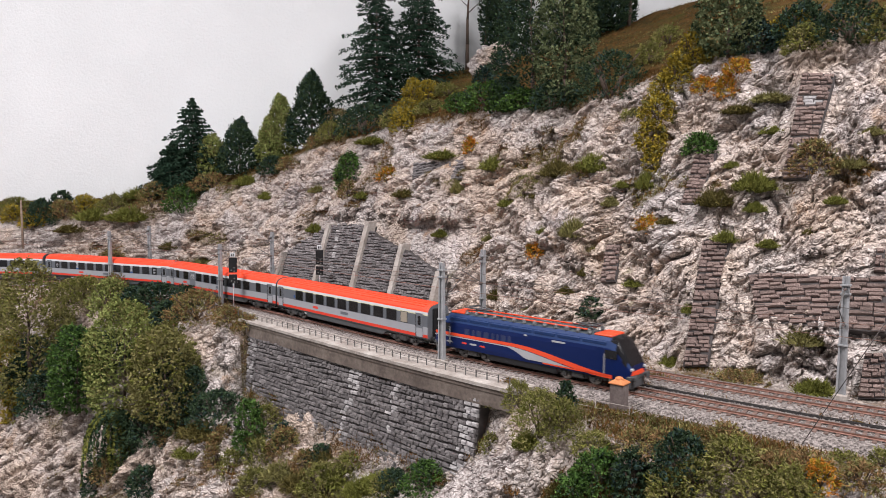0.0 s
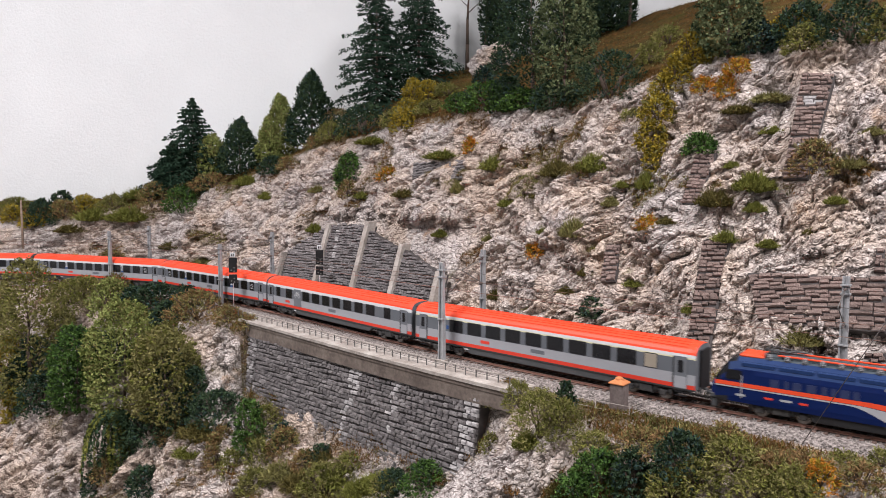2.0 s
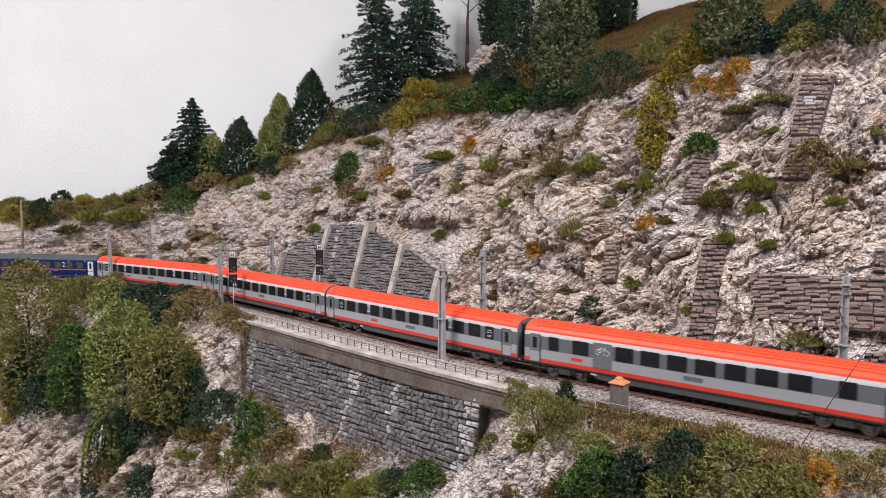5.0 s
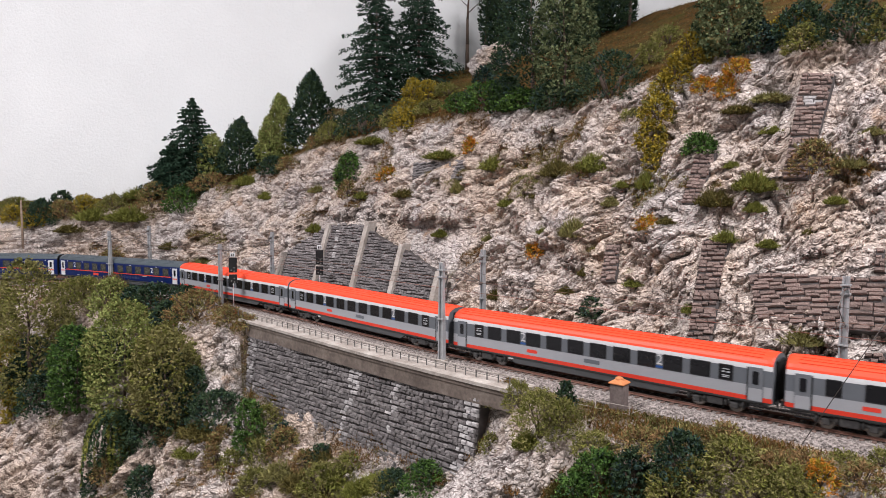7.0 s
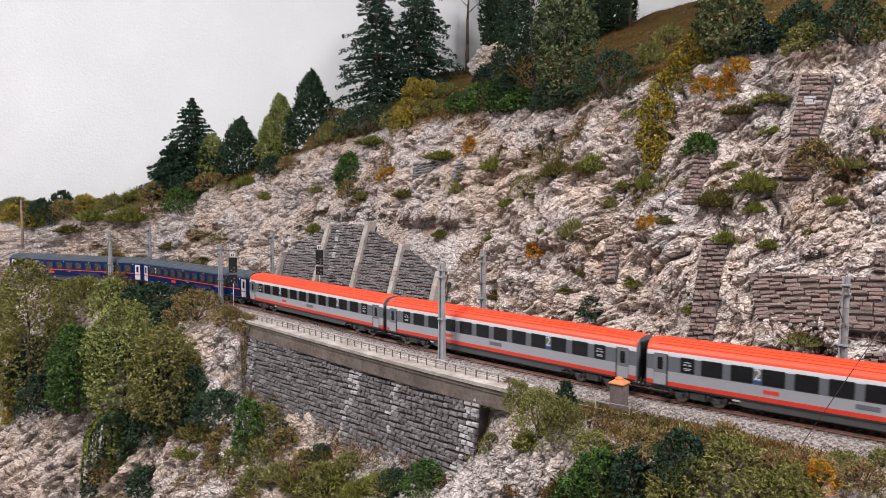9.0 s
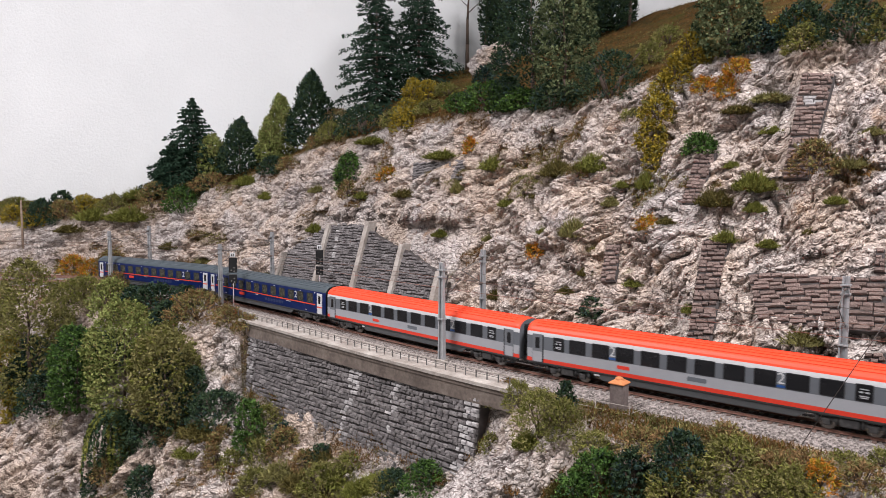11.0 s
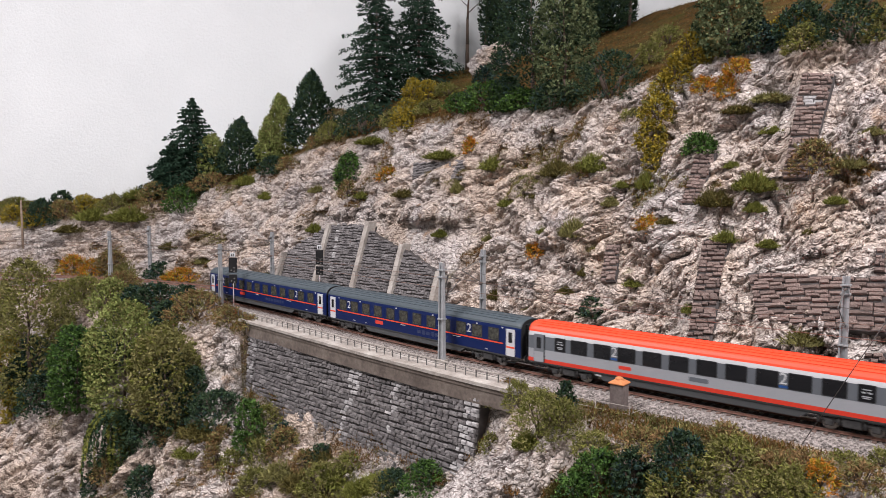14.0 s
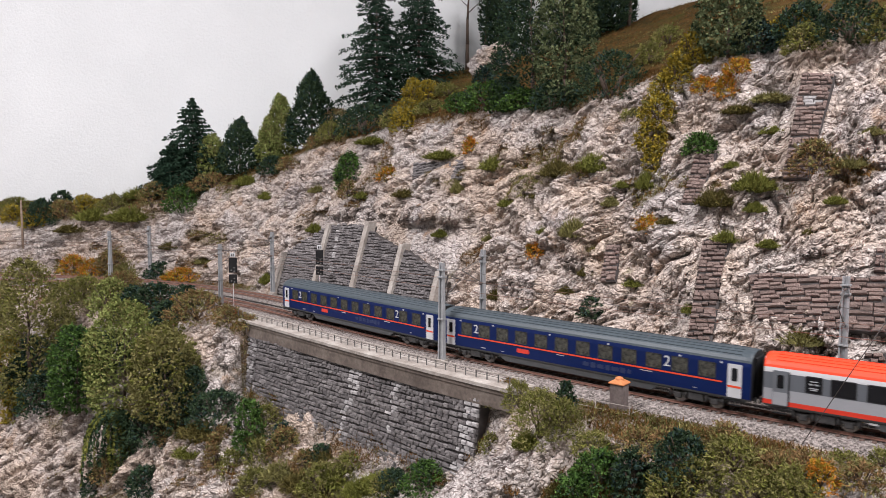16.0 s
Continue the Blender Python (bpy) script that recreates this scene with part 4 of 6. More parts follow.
def masonry(name, label, corners, course, length, depth, look_of, seed, outline=None, limit=290):
    """A stone wall on the four corners bl, br, tr, tl: a dark core, with stones laid in courses in front of it. look_of(f, g) names the stone; outline(f) is the top as a share of the height."""
    rnd = random.Random(seed)
    bl, br, tr, tl = (Vector(c) for c in corners)
    put = lambda f, g: (bl * (1 - f) + br * f) * (1 - g) + (tl * (1 - f) + tr * f) * g
    height = ((tl - bl).length + (tr - br).length) / 2
    width = ((br - bl).length + (tr - tl).length) / 2
    face = (br - bl).cross(tl - bl).normalized()
    n = 14
    top = [outline(i / n) if outline else 1.0 for i in range(n + 1)]
    front = [put(i / n, 0) for i in range(n + 1)] + [put(i / n, top[i]) for i in range(n + 1)]
    verts = [p - face * depth * 0.30 for p in front] + [p - face * (depth + 0.012) for p in front]
    m = n + 1
    faces = []
    for i in range(n):
        faces += [(i, i + 1, m + i + 1, m + i), (2 * m + i + 1, 2 * m + i, 3 * m + i, 3 * m + i + 1), (m + i, m + i + 1, 3 * m + i + 1, 3 * m + i), (i + 1, i, 2 * m + i, 2 * m + i + 1)]
    faces += [(0, m, 3 * m, 2 * m), (n, 2 * m + n, 3 * m + n, m + n)]
    wall = tagged(new(name, mesh_of(name, verts, faces, M_JOINT)), label, "stone wall", kind="structure")
    rest = {}
    made = 0
    rows = max(2, int(round(height / course)))
    for r in range(rows):
        g0, g1 = r / rows, (r + 1) / rows
        f = -rnd.uniform(0.0, 0.7) * length / width
        while f < 1:
            w = length * rnd.uniform(0.65, 1.45) / width
            a, b = max(f, 0.0), min(f + w, 1.0)
            f += w
            if b - a < 0.25 * length / width:
                continue
            mid = (a + b) / 2
            if outline and g1 > outline(mid) + 0.02:
                continue
            wob = 0.22 / rows * math.sin(9 * mid * width / 0.1 + r * 1.7) + 0.12 / rows * math.sin(23 * mid + r)
            c = put(mid, (g0 + g1) / 2 + wob)
            ex = (put(b, g0) - put(a, g0))
            ez = (put(mid, g1) - put(mid, g0))
            ey = ez.cross(ex).normalized() * -1
            ey = -face
            sx, sz = max(ex.length - 0.0007, 0.001), ez.length * rnd.uniform(0.80, 0.92)
            rot = Matrix((ex.normalized(), ey, ez.normalized())).transposed().to_4x4()
            mat4 = Matrix.Translation(c + face * rnd.uniform(-0.0006, 0.0007) - face * depth * 0.30) @ rot @ Matrix.Diagonal((sx, depth, sz, 1))
            kind = look_of(mid, (g0 + g1) / 2, rnd)
            me = STONES[kind][rnd.randrange(5)]
            if made < limit:
                part("stone", me, wall, m=mat4)
                made += 1
            else:
                vs, fs = rest.setdefault(kind, ([], []))
                k = len(vs)
                vs.extend(mat4 @ v.co for v in me.vertices)
                fs.extend(tuple(k + i for i in p.vertices) for p in me.polygons)
    for kind, (vs, fs) in rest.items():
        tagged(part("stonework", mesh_of("stonework", vs, fs, STONES[kind][0].materials[0]), wall), kind="stuff")
    return wall


def lower_look(f, g, rnd):
    for at, w, lo in ((0.50, 0.016, 0.25), (0.685, 0.012, 0.6), (0.955, 0.022, 0.2), (0.515, 0.022, 0.75)):
        if abs(f - at + 0.05 * (0.5 - g)) < w and g > lo and rnd.random() < 0.75:
            return "pale"
    return "grey"


def retaining_walls():
    masonry("retaining_wall_lower", "grey stone retaining wall with limewashed streaks below the track",
            (on_line(1.722, -0.080, -0.150), on_line(2.102, -0.080, -0.170), on_line(2.102, -0.0585, -0.019), on_line(1.722, -0.0585, -0.019)),
            0.0042, 0.0078, 0.005, lower_look, 3)
    masonry("retaining_wall_wing", "grey stone wing at the end of the retaining wall",
            (on_line(1.682, -0.074, -0.140), on_line(1.7195, -0.0785, -0.140), on_line(1.7195, -0.0585, -0.019), on_line(1.690, -0.056, -0.019)),
            0.0042, 0.0062, 0.005, lambda f, g, r: "pale" if r.random() < 0.2 else "grey", 4)
    # wall of four bays above the far track, between five sloping ribs
    ribs = RIBS
    lean = 0.33
    tops = ((0.060, 0.108), (0.110, 0.114), (0.108, 0.084), (0.086, 0.060))
    spot = lambda u, z: on_line(u, 0.108 + lean * z, z)
    for i in range(4):
        u0, u1 = ribs[i], ribs[i + 1]
        h0, h1 = tops[i]
        hm = max(h0, h1)
        shape = (lambda a, b, m: lambda f: (a + (b - a) * f ** 0.8) / m + 0.012 * math.sin(40 * f))(h0, h1, hm)
        masonry("retaining_wall_upper_%d" % (i + 1), "dark grey stone bay of the hillside retaining wall",
                (spot(u0, -0.006), spot(u1, -0.006), spot(u1, hm), spot(u0, hm)), 0.0038, 0.0072, 0.0042,
                lambda f, g, r, i=i: "pale" if (i == 1 and abs(f - 0.36 + 0.1 * g) < 0.06 and g > 0.35 and r.random() < 0.55) else "grey", 20 + i, shape, 260)
    for i, u in enumerate(ribs):
        h = (0.062, 0.112, 0.119, 0.091, 0.061)[i]
        bm = bmesh.new()
        w = 0.0042
        vs = []
        for z in np.linspace(-0.006, h, 6):
            for du, dd in ((-w, -0.0055), (w, -0.0055), (w, 0.010), (-w, 0.010)):
                vs.append(bm.verts.new(on_line(u + du, 0.108 + lean * z + dd, z)))
        for k in range(5):
            for j in range(4):
                bm.faces.new((vs[4 * k + j], vs[4 * k + (j + 1) % 4], vs[4 * k + 4 + (j + 1) % 4], vs[4 * k + 4 + j]))
        bm.faces.new(vs[:4])
        bm.faces.new(vs[-4:])
        tagged(new("wall_rib", done(bm, "wall_rib", M_CONCRETE)), "sloping concrete rib of the hillside retaining wall", "wall rib", "ribs of the retaining wall", kind="structure")


RIBS = (1.503, 1.598, 1.690, 1.776, 1.862)
retaining_walls()


def cliff_walls():
    for k, corners in enumerate(BUTTRESSES):
        masonry("buttress_wall_%d" % (k + 1), "narrow reddish stone buttress let into the cliff", corners, 0.0044, 0.0090, 0.0046,
                lambda f, g, r, k=k: "pale" if k == 0 and r.random() < 0.6 and abs(f - 0.55) < 0.2 and abs((g * 2.2) % 1 - 0.6) < 0.14 else "warm", 40 + k, None, 200)
    for k, corners in enumerate(BLOCK_WALLS):
        masonry("block_wall_%d" % (k + 1), "reddish stone wall of long blocks let into the cliff", corners, 0.0046 if k == 0 else 0.0042, 0.0130, 0.0046,
                lambda f, g, r, k=k: "grey" if k else "warm", 60 + k, None, 200)


cliff_walls()


# ---- bridge edge, railing, masts, signals ----
def bridge_edge():
    us = np.arange(1.675, 2.150, 0.01)
    beam = tagged(new("bridge_beam", sweep("bridge_beam", us, [(-0.040, -0.0065), (-0.040, -0.0240), (-0.0600, -0.0240), (-0.0600, -0.0105), (-0.0610, -0.0105), (-0.0610, -0.0065)], [M_BEAM])), "brown weathered concrete edge beam above the retaining wall", "concrete beam", kind="structure")
    part("coping", sweep("coping", us, [(-0.0345, -0.0066), (-0.0345, -0.0035), (-0.0625, -0.0035), (-0.0625, -0.0066)], M_CONCRETE), beam, "pale concrete coping")
    fence = thing("railing", "low grey metal railing along the bridge coping", "railing")
    d = -0.0500
    bm = bmesh.new()
    box_bm(bm, -0.00045, 0.00045, -0.00035, 0.00035, -0.0045, 0.0040)
    post = done(bm, "post", M_SIGNPOST)
    for u in np.arange(1.640, 2.148, 0.0125):
        part("post", post, fence, m=at_line(u, d))
    part("top_rail", sweep("top_rail", us, [(d - 0.0006, 0.0037), (d + 0.0006, 0.0037), (d + 0.0006, 0.0047), (d - 0.0006, 0.0047)], M_CONCRETE), fence, "pale top rail")
    for z in (0.0006,):
        part("middle_rail", sweep("middle_rail", us, [(d - 0.0002, z), (d + 0.0002, z), (d + 0.0002, z + 0.0004), (d - 0.0002, z + 0.0004)], M_SIGNPOST), fence)


M_SIGNPOST = plain("grey_post_paint", (0.13, 0.125, 0.12), 0.6)
M_MAST = material("galvanised_mast", [(0.35, (0.30, 0.31, 0.32)), (0.65, (0.42, 0.43, 0.445))], 150.0, 0.55, 0.25, bump=0.15)
M_WOOD = material("brown_wooden_pole", [(0.35, (0.16, 0.11, 0.08)), (0.65, (0.28, 0.21, 0.16))], 120.0, 0.85)
M_WIRE = plain("bronze_wire", (0.22, 0.13, 0.10), 0.5, 0.4)
M_DARKWIRE = plain("dark_wire", (0.10, 0.09, 0.085), 0.5, 0.4)
M_TERRACOTTA = material("orange_terracotta", [(0.3, (0.40, 0.13, 0.045)), (0.7, (0.56, 0.22, 0.085))], 200.0, 0.8, bump=0.3)
M_PILLAR = material("brown_pillar_render", [(0.3, (0.115, 0.09, 0.085)), (0.7, (0.20, 0.165, 0.155))], 250.0, 0.9, bump=0.4)
M_BLACKHEAD = plain("signal_black", (0.010, 0.010, 0.011), 0.5)
M_REDDOT = plain("signal_red", (0.55, 0.04, 0.02), 0.4)
bridge_edge()


def mast(u, d, height, side, wooden=False, base=-0.007, foot=True):
    """An overhead line mast; side +1: its arm reaches to larger d."""
    ob = thing("catenary_mast", "brown wooden pole on the slope" if wooden else "grey galvanised overhead line mast beside the track", "mast", "" if wooden else "overhead line masts", at_line(u, d, base))
    bm = bmesh.new()
    if wooden:
        cyl_bm(bm, (0, 0, 0), (0, 0, height), 0.0026, 0.0018, 8)
        part("pole", done(bm, "pole", M_WOOD), ob)
        return
    w0, w1, t = 0.0030, 0.0020, 0.0007
    for s in (-1, 1):
        vs = [bm.verts.new(p) for p in ((s * w0 - t, -0.0022, 0), (s * w0 + t, -0.0022, 0), (s * w0 + t, 0.0022, 0), (s * w0 - t, 0.0022, 0), (s * w1 - t, -0.0016, height), (s * w1 + t, -0.0016, height), (s * w1 + t, 0.0016, height), (s * w1 - t, 0.0016, height))]
        for f in ((0, 1, 2, 3), (4, 7, 6, 5), (0, 4, 5, 1), (1, 5, 6, 2), (2, 6, 7, 3), (3, 7, 4, 0)):
            bm.faces.new([vs[i] for i in f])
    vs = [bm.verts.new(p) for p in ((-w0, -t / 2, 0), (w0, -t / 2, 0), (w0, t / 2, 0), (-w0, t / 2, 0), (-w1, -t / 2, height), (w1, -t / 2, height), (w1, t / 2, height), (-w1, t / 2, height))]
    for f in ((0, 1, 2, 3), (4, 7, 6, 5), (0, 4, 5, 1), (1, 5, 6, 2), (2, 6, 7, 3), (3, 7, 4, 0)):
        bm.faces.new([vs[i] for i in f])
    part("post", done(bm, "post", M_MAST), ob)
    if foot:
        bm = bmesh.new()
        box_bm(bm, -0.0052, 0.0052, -0.0048, 0.0048, -0.004, 0.0055, 0.0006)
        part("footing", done(bm, "footing", M_CONCRETE), ob)
    for z in (height * 0.93, height * 0.86, 0.45 * height):
        bm = bmesh.new()
        box_bm(bm, -0.0038, 0.0038, -0.0030, 0.0030, z - 0.0006, z + 0.0006)
        part("clamp", done(bm, "clamp", M_MAST), ob)
    reach = 0.0265 if side > 0 else 0.036
    bm = bmesh.new()
    y = side * reach
    cyl_bm(bm, (0, 0, height * 0.90), (0, y, 0.083), 0.00045, 0.00045, 6)
    cyl_bm(bm, (0, 0, 0.064), (0, y, 0.083), 0.0005, 0.0005, 6)
    cyl_bm(bm, (0, y * 0.25, 0.069), (0, y * 1.12, 0.0715), 0.0004, 0.0004, 6)
    part("cantilever", done(bm, "cantilever", M_SIGNPOST), ob)
    bm = bmesh.new()
    for z in (0.064, height * 0.90):
        for k in range(4):
            cyl_bm(bm, (0, side * (0.002 + 0.0012 * k), z), (0, side * (0.0028 + 0.0012 * k), z), 0.0011, 0.0011, 8)
    part("insulator", done(bm, "insulator", M_PILLAR), ob)


NEAR_MASTS = (1.250, 1.563, 2.026, 2.49)
FAR_MASTS = (1.208, 1.507, 1.967, 2.359, 2.80)


def overhead_line():
    for u in NEAR_MASTS:
        mast(u, -0.0275, 0.094 if u == 1.563 else 0.102, 1)
    for u in FAR_MASTS:
        mast(u, 0.0985, 0.104, -1)
    mast(0.93, 0.135, 0.125, 0, wooden=True, base=0.018)
    for masts, d, in (((0.75,) + NEAR_MASTS, 0.0), ((0.80,) + FAR_MASTS, 0.0616)):
        line = thing("overhead_wire", "thin bronze contact and carrier wires above the track", "overhead wire")
        for high in (False, True):
            verts, faces = [], []
            r = 0.00022
            for a, b in zip(masts[:-1], masts[1:]):
                us = np.linspace(a, b, 9)
                k = len(verts)
                for u in us:
                    f = (u - a) / (b - a)
                    z = 0.0645 if not high else 0.0765 - 0.008 * 4 * f * (1 - f)
                    p = on_line(u, d, z)
                    h = heading(u)
                    for dy, dz in ((-r, 0), (0, r), (r, 0), (0, -r)):
                        verts.append(p + Vector((-math.sin(h) * dy, math.cos(h) * dy, dz)))
                for i in range(8):
                    for j in range(4):
                        faces.append((k + 4 * i + j, k + 4 * i + (j + 1) % 4, k + 4 * i + 4 + (j + 1) % 4, k + 4 * i + 4 + j))
            part("carrier_wire" if high else "contact_wire", mesh_of("wire", verts, faces, M_WIRE if not high else M_DARKWIRE), line)
        bm = bmesh.new()
        for a, b in zip(masts[:-1], masts[1:]):
            for f in (0.18, 0.38, 0.62, 0.82):
                u = a + (b - a) * f
                cyl_bm(bm, on_line(u, d, 0.0645), on_line(u, d, 0.0765 - 0.032 * f * (1 - f)), 0.00015, 0.00015, 4)
        part("dropper", done(bm, "dropper", M_DARKWIRE), line)


overhead_line()


def signal(u, d, tall, base, label, small_post=False):
    ob = thing("railway_signal", label, "railway signal", "signals", at_line(u, d, base, turn=50))
    bm = bmesh.new()
    for y in (-0.0011, 0.0011):
        cyl_bm(bm, (0, y, 0), (0, y, tall * 0.62), 0.0003, 0.0003, 6)
    part("post", done(bm, "post", M_WHITE), ob)
    for i in range(5):
        bm = bmesh.new()
        z = tall * 0.06 + i * tall * 0.115
        box_bm(bm, -0.0004, 0.0004, -0.0012, 0.0012, z, z + tall * 0.055)
        part("band", done(bm, "band", M_REDDOT if i % 2 else M_WHITE), ob)
    for z0, z1 in ((0.50, 0.645), (0.675, 0.92)):
        bm = bmesh.new()
        box_bm(bm, -0.0055, 0.0055, -0.0016, 0.0016, tall * z0, tall * z1, 0.0004)
        head = part("signal_head", done(bm, "signal_head", M_BLACKHEAD), ob)
        for x, z in ((-0.002, z0 + 0.04), (0.002, z0 + 0.08), (0.002, z0 + 0.02)):
            bm = bmesh.new()
            cyl_bm(bm, (x, -0.0024, tall * z), (x, -0.0015, tall * z), 0.0011, 0.0011, 10)
            part("lens", done(bm, "lens", M_SIGNPOST), head)
    bm = bmesh.new()
    box_bm(bm, -0.0034, 0.0034, -0.0012, 0.0012, tall * 0.93, tall * 1.0, 0.0003)
    plate = part("plate", done(bm, "plate", M_WHITE), ob)
    for x in (-0.001, 0.0012):
        bm = bmesh.new()
        box_bm(bm, x - 0.0006, x + 0.0006, -0.0015, -0.0011, tall * 0.945, tall * 0.985)
        part("plate_bar", done(bm, "plate_bar", M_BLACKHEAD), plate)
    if not small_post:
        bm = bmesh.new()
        box_bm(bm, -0.0042, 0.0042, -0.0032, 0.0032, -0.001, 0.004, 0.0008)
        cyl_bm(bm, (0, -0.001, 0.004), (0, -0.001, 0.0068), 0.0032, 0.0018, 10)
        part("box", done(bm, "box", M_REDDOT), ob, "red relay box")


signal(1.611, -0.034, 0.086, -0.008, "tall black colour-light signal with white and red post")
signal(1.637, 0.094, 0.089, -0.006, "black colour-light signal beside the hillside wall", True)


def trackside_pillar():
    m = at_line(2.2240, -0.0385, -0.012)
    ob = thing("trackside_pillar", "brown rendered pillar with orange terracotta cap", "pillar", m=m)
    bm = bmesh.new()
    box_bm(bm, -0.0056, 0.0056, -0.0056, 0.0056, 0, 0.0255, 0.0004)
    part("shaft", done(bm, "shaft", M_PILLAR), ob)
    bm = bmesh.new()
    box_bm(bm, -0.0066, 0.0066, -0.0066, 0.0066, 0.0256, 0.0268, 0.0003)
    made = bmesh.ops.create_cone(bm, cap_ends=True, segments=4, radius1=0.0090, radius2=0.0034, depth=0.0026, matrix=Matrix.Translation((0, 0, 0.0281)) @ Matrix.Rotation(math.pi / 4, 4, "Z"))
    bmesh.ops.create_uvsphere(bm, u_segments=12, v_segments=8, radius=0.0036, matrix=Matrix.Translation((0, 0, 0.0290)) @ Matrix.Diagonal((1, 1, 0.62, 1)))
    part("cap", done(bm, "cap", M_TERRACOTTA), ob, "orange terracotta cap")
    bm = bmesh.new()
    box_bm(bm, -0.013, 0.011, -0.013, 0.009, -0.010, 0.0, 0.0006)
    tagged(new("pillar_slab", done(bm, "pillar_slab", M_CONCRETE)), "pale concrete slab under the pillar", "concrete slab", kind="structure").matrix_basis = m
    guard = thing("pillar_railing", "thin white wire railing round the pillar", "railing")
    pts = [on_line(2.180, -0.052, 0), on_line(2.210, -0.051, 0), on_line(2.238, -0.050, 0), on_line(2.241, -0.026, 0)]
    for p in pts:
        bm = bmesh.new()
        cyl_bm(bm, p + Vector((0, 0, -0.013)), p + Vector((0, 0, 0.0005)), 0.0004, 0.0004, 6)
        part("post", done(bm, "post", M_CONCRETE), guard)
    for z in (-0.006, 0.0):
        bm = bmesh.new()
        for a, b in zip(pts[:-1], pts[1:]):
            cyl_bm(bm, a + Vector((0, 0, z)), b + Vector((0, 0, z)), 0.0003, 0.0003, 6)
        part("wire_rail", done(bm, "wire_rail", M_CONCRETE), guard)


trackside_pillar()


GUY = ((0.2470, 0.478, -0.008), (0.277, 0.428, 0.100))


def guy_wire():
    bm = bmesh.new()
    cyl_bm(bm, GUY[0], GUY[1], 0.00028, 0.00028, 6)
    tagged(new("guy_wire", done(bm, "guy_wire", M_DARKWIRE)), "thin dark slanting guy wire beside the track", "guy wire")


guy_wire()


def ballast_stones():
    """Loose stones over the track bed, too many to count."""
    rnd = np.random.RandomState(5)
    octa = np.array([(1, 0, 0), (-1, 0, 0), (0, 1, 0), (0, -1, 0), (0, 0, 1), (0, 0, -1)], float)
    tri = np.array([(0, 2, 4), (2, 1, 4), (1, 3, 4), (3, 0, 4), (2, 0, 5), (1, 2, 5), (3, 1, 5), (0, 3, 5)])
    n = 26000
    u = 0.95 + rnd.rand(n) ** 0.8 * 1.65
    d = rnd.uniform(-0.040, 0.100, n)
    keep = np.minimum(np.abs(np.abs(d) - 0.0088), np.abs(np.abs(d - 0.0616) - 0.0088)) > 0.0017
    keep &= np.abs(d - 0.0305) > 0.0030
    u, d = u[keep], d[keep]
    n = len(u)
    top = np.maximum(np.interp(d, [-0.034, -0.021, 0.021, 0.0325], [BED, -0.0032, -0.0032, BED]), np.interp(d, [0.029, 0.0406, 0.0826, 0.096], [BED, -0.0032, -0.0032, BED]))
    h = np.interp(u, LINE_U, LINE_H)
    c = np.stack([np.interp(u, LINE_U, LINE_X) - np.sin(h) * d, np.interp(u, LINE_U, LINE_Y) + np.cos(h) * d, top + rnd.rand(n) * 0.0004], -1)
    size = rnd.uniform(0.0006, 0.0012, n)
    v = octa[None] * size[:, None, None] * rnd.uniform(0.6, 1.2, (n, 6, 1))
    ang = rnd.rand(n) * 6.28
    ca, sa = np.cos(ang)[:, None], np.sin(ang)[:, None]
    v = np.stack([v[..., 0] * ca - v[..., 1] * sa, v[..., 0] * sa + v[..., 1] * ca, v[..., 2] + 0.35 * v[..., 0]], -1) + c[:, None]
    f = (tri[None] + 6 * np.arange(n)[:, None, None]).reshape(-1, 3)
    tagged(new("ballast", raw_mesh("ballast", v.reshape(-1, 3), f, M_BALLAST)), "grey-beige loose ballast stones between the rails", "ballast", kind="stuff")


def raw_mesh(name, verts, faces, mats, index=None):
    me = bpy.data.meshes.new(name)
    k = faces.shape[1]
    me.vertices.add(len(verts))
    me.vertices.foreach_set("co", np.ascontiguousarray(verts, dtype=np.float32).reshape(-1))
    me.loops.add(faces.size)
    me.loops.foreach_set("vertex_index", faces.reshape(-1).astype(np.int32))
    me.polygons.add(len(faces))
    me.polygons.foreach_set("loop_start", np.arange(0, faces.size, k, dtype=np.int32))
    for m in mats if isinstance(mats, (list, tuple)) else [mats]:
        me.materials.append(m)
    if index is not None:
        me.polygons.foreach_set("material_index", index)
    me.update(calc_edges=True)
    return me


ballast_stones()


# ---- plants ----
def leaf_material(name, dark, light, rough=0.75):
    m = material(name, [(0.3, dark), (0.7, light)], 60.0, rough, bump=0.0, island=0.5, spec=0.06)
    return m


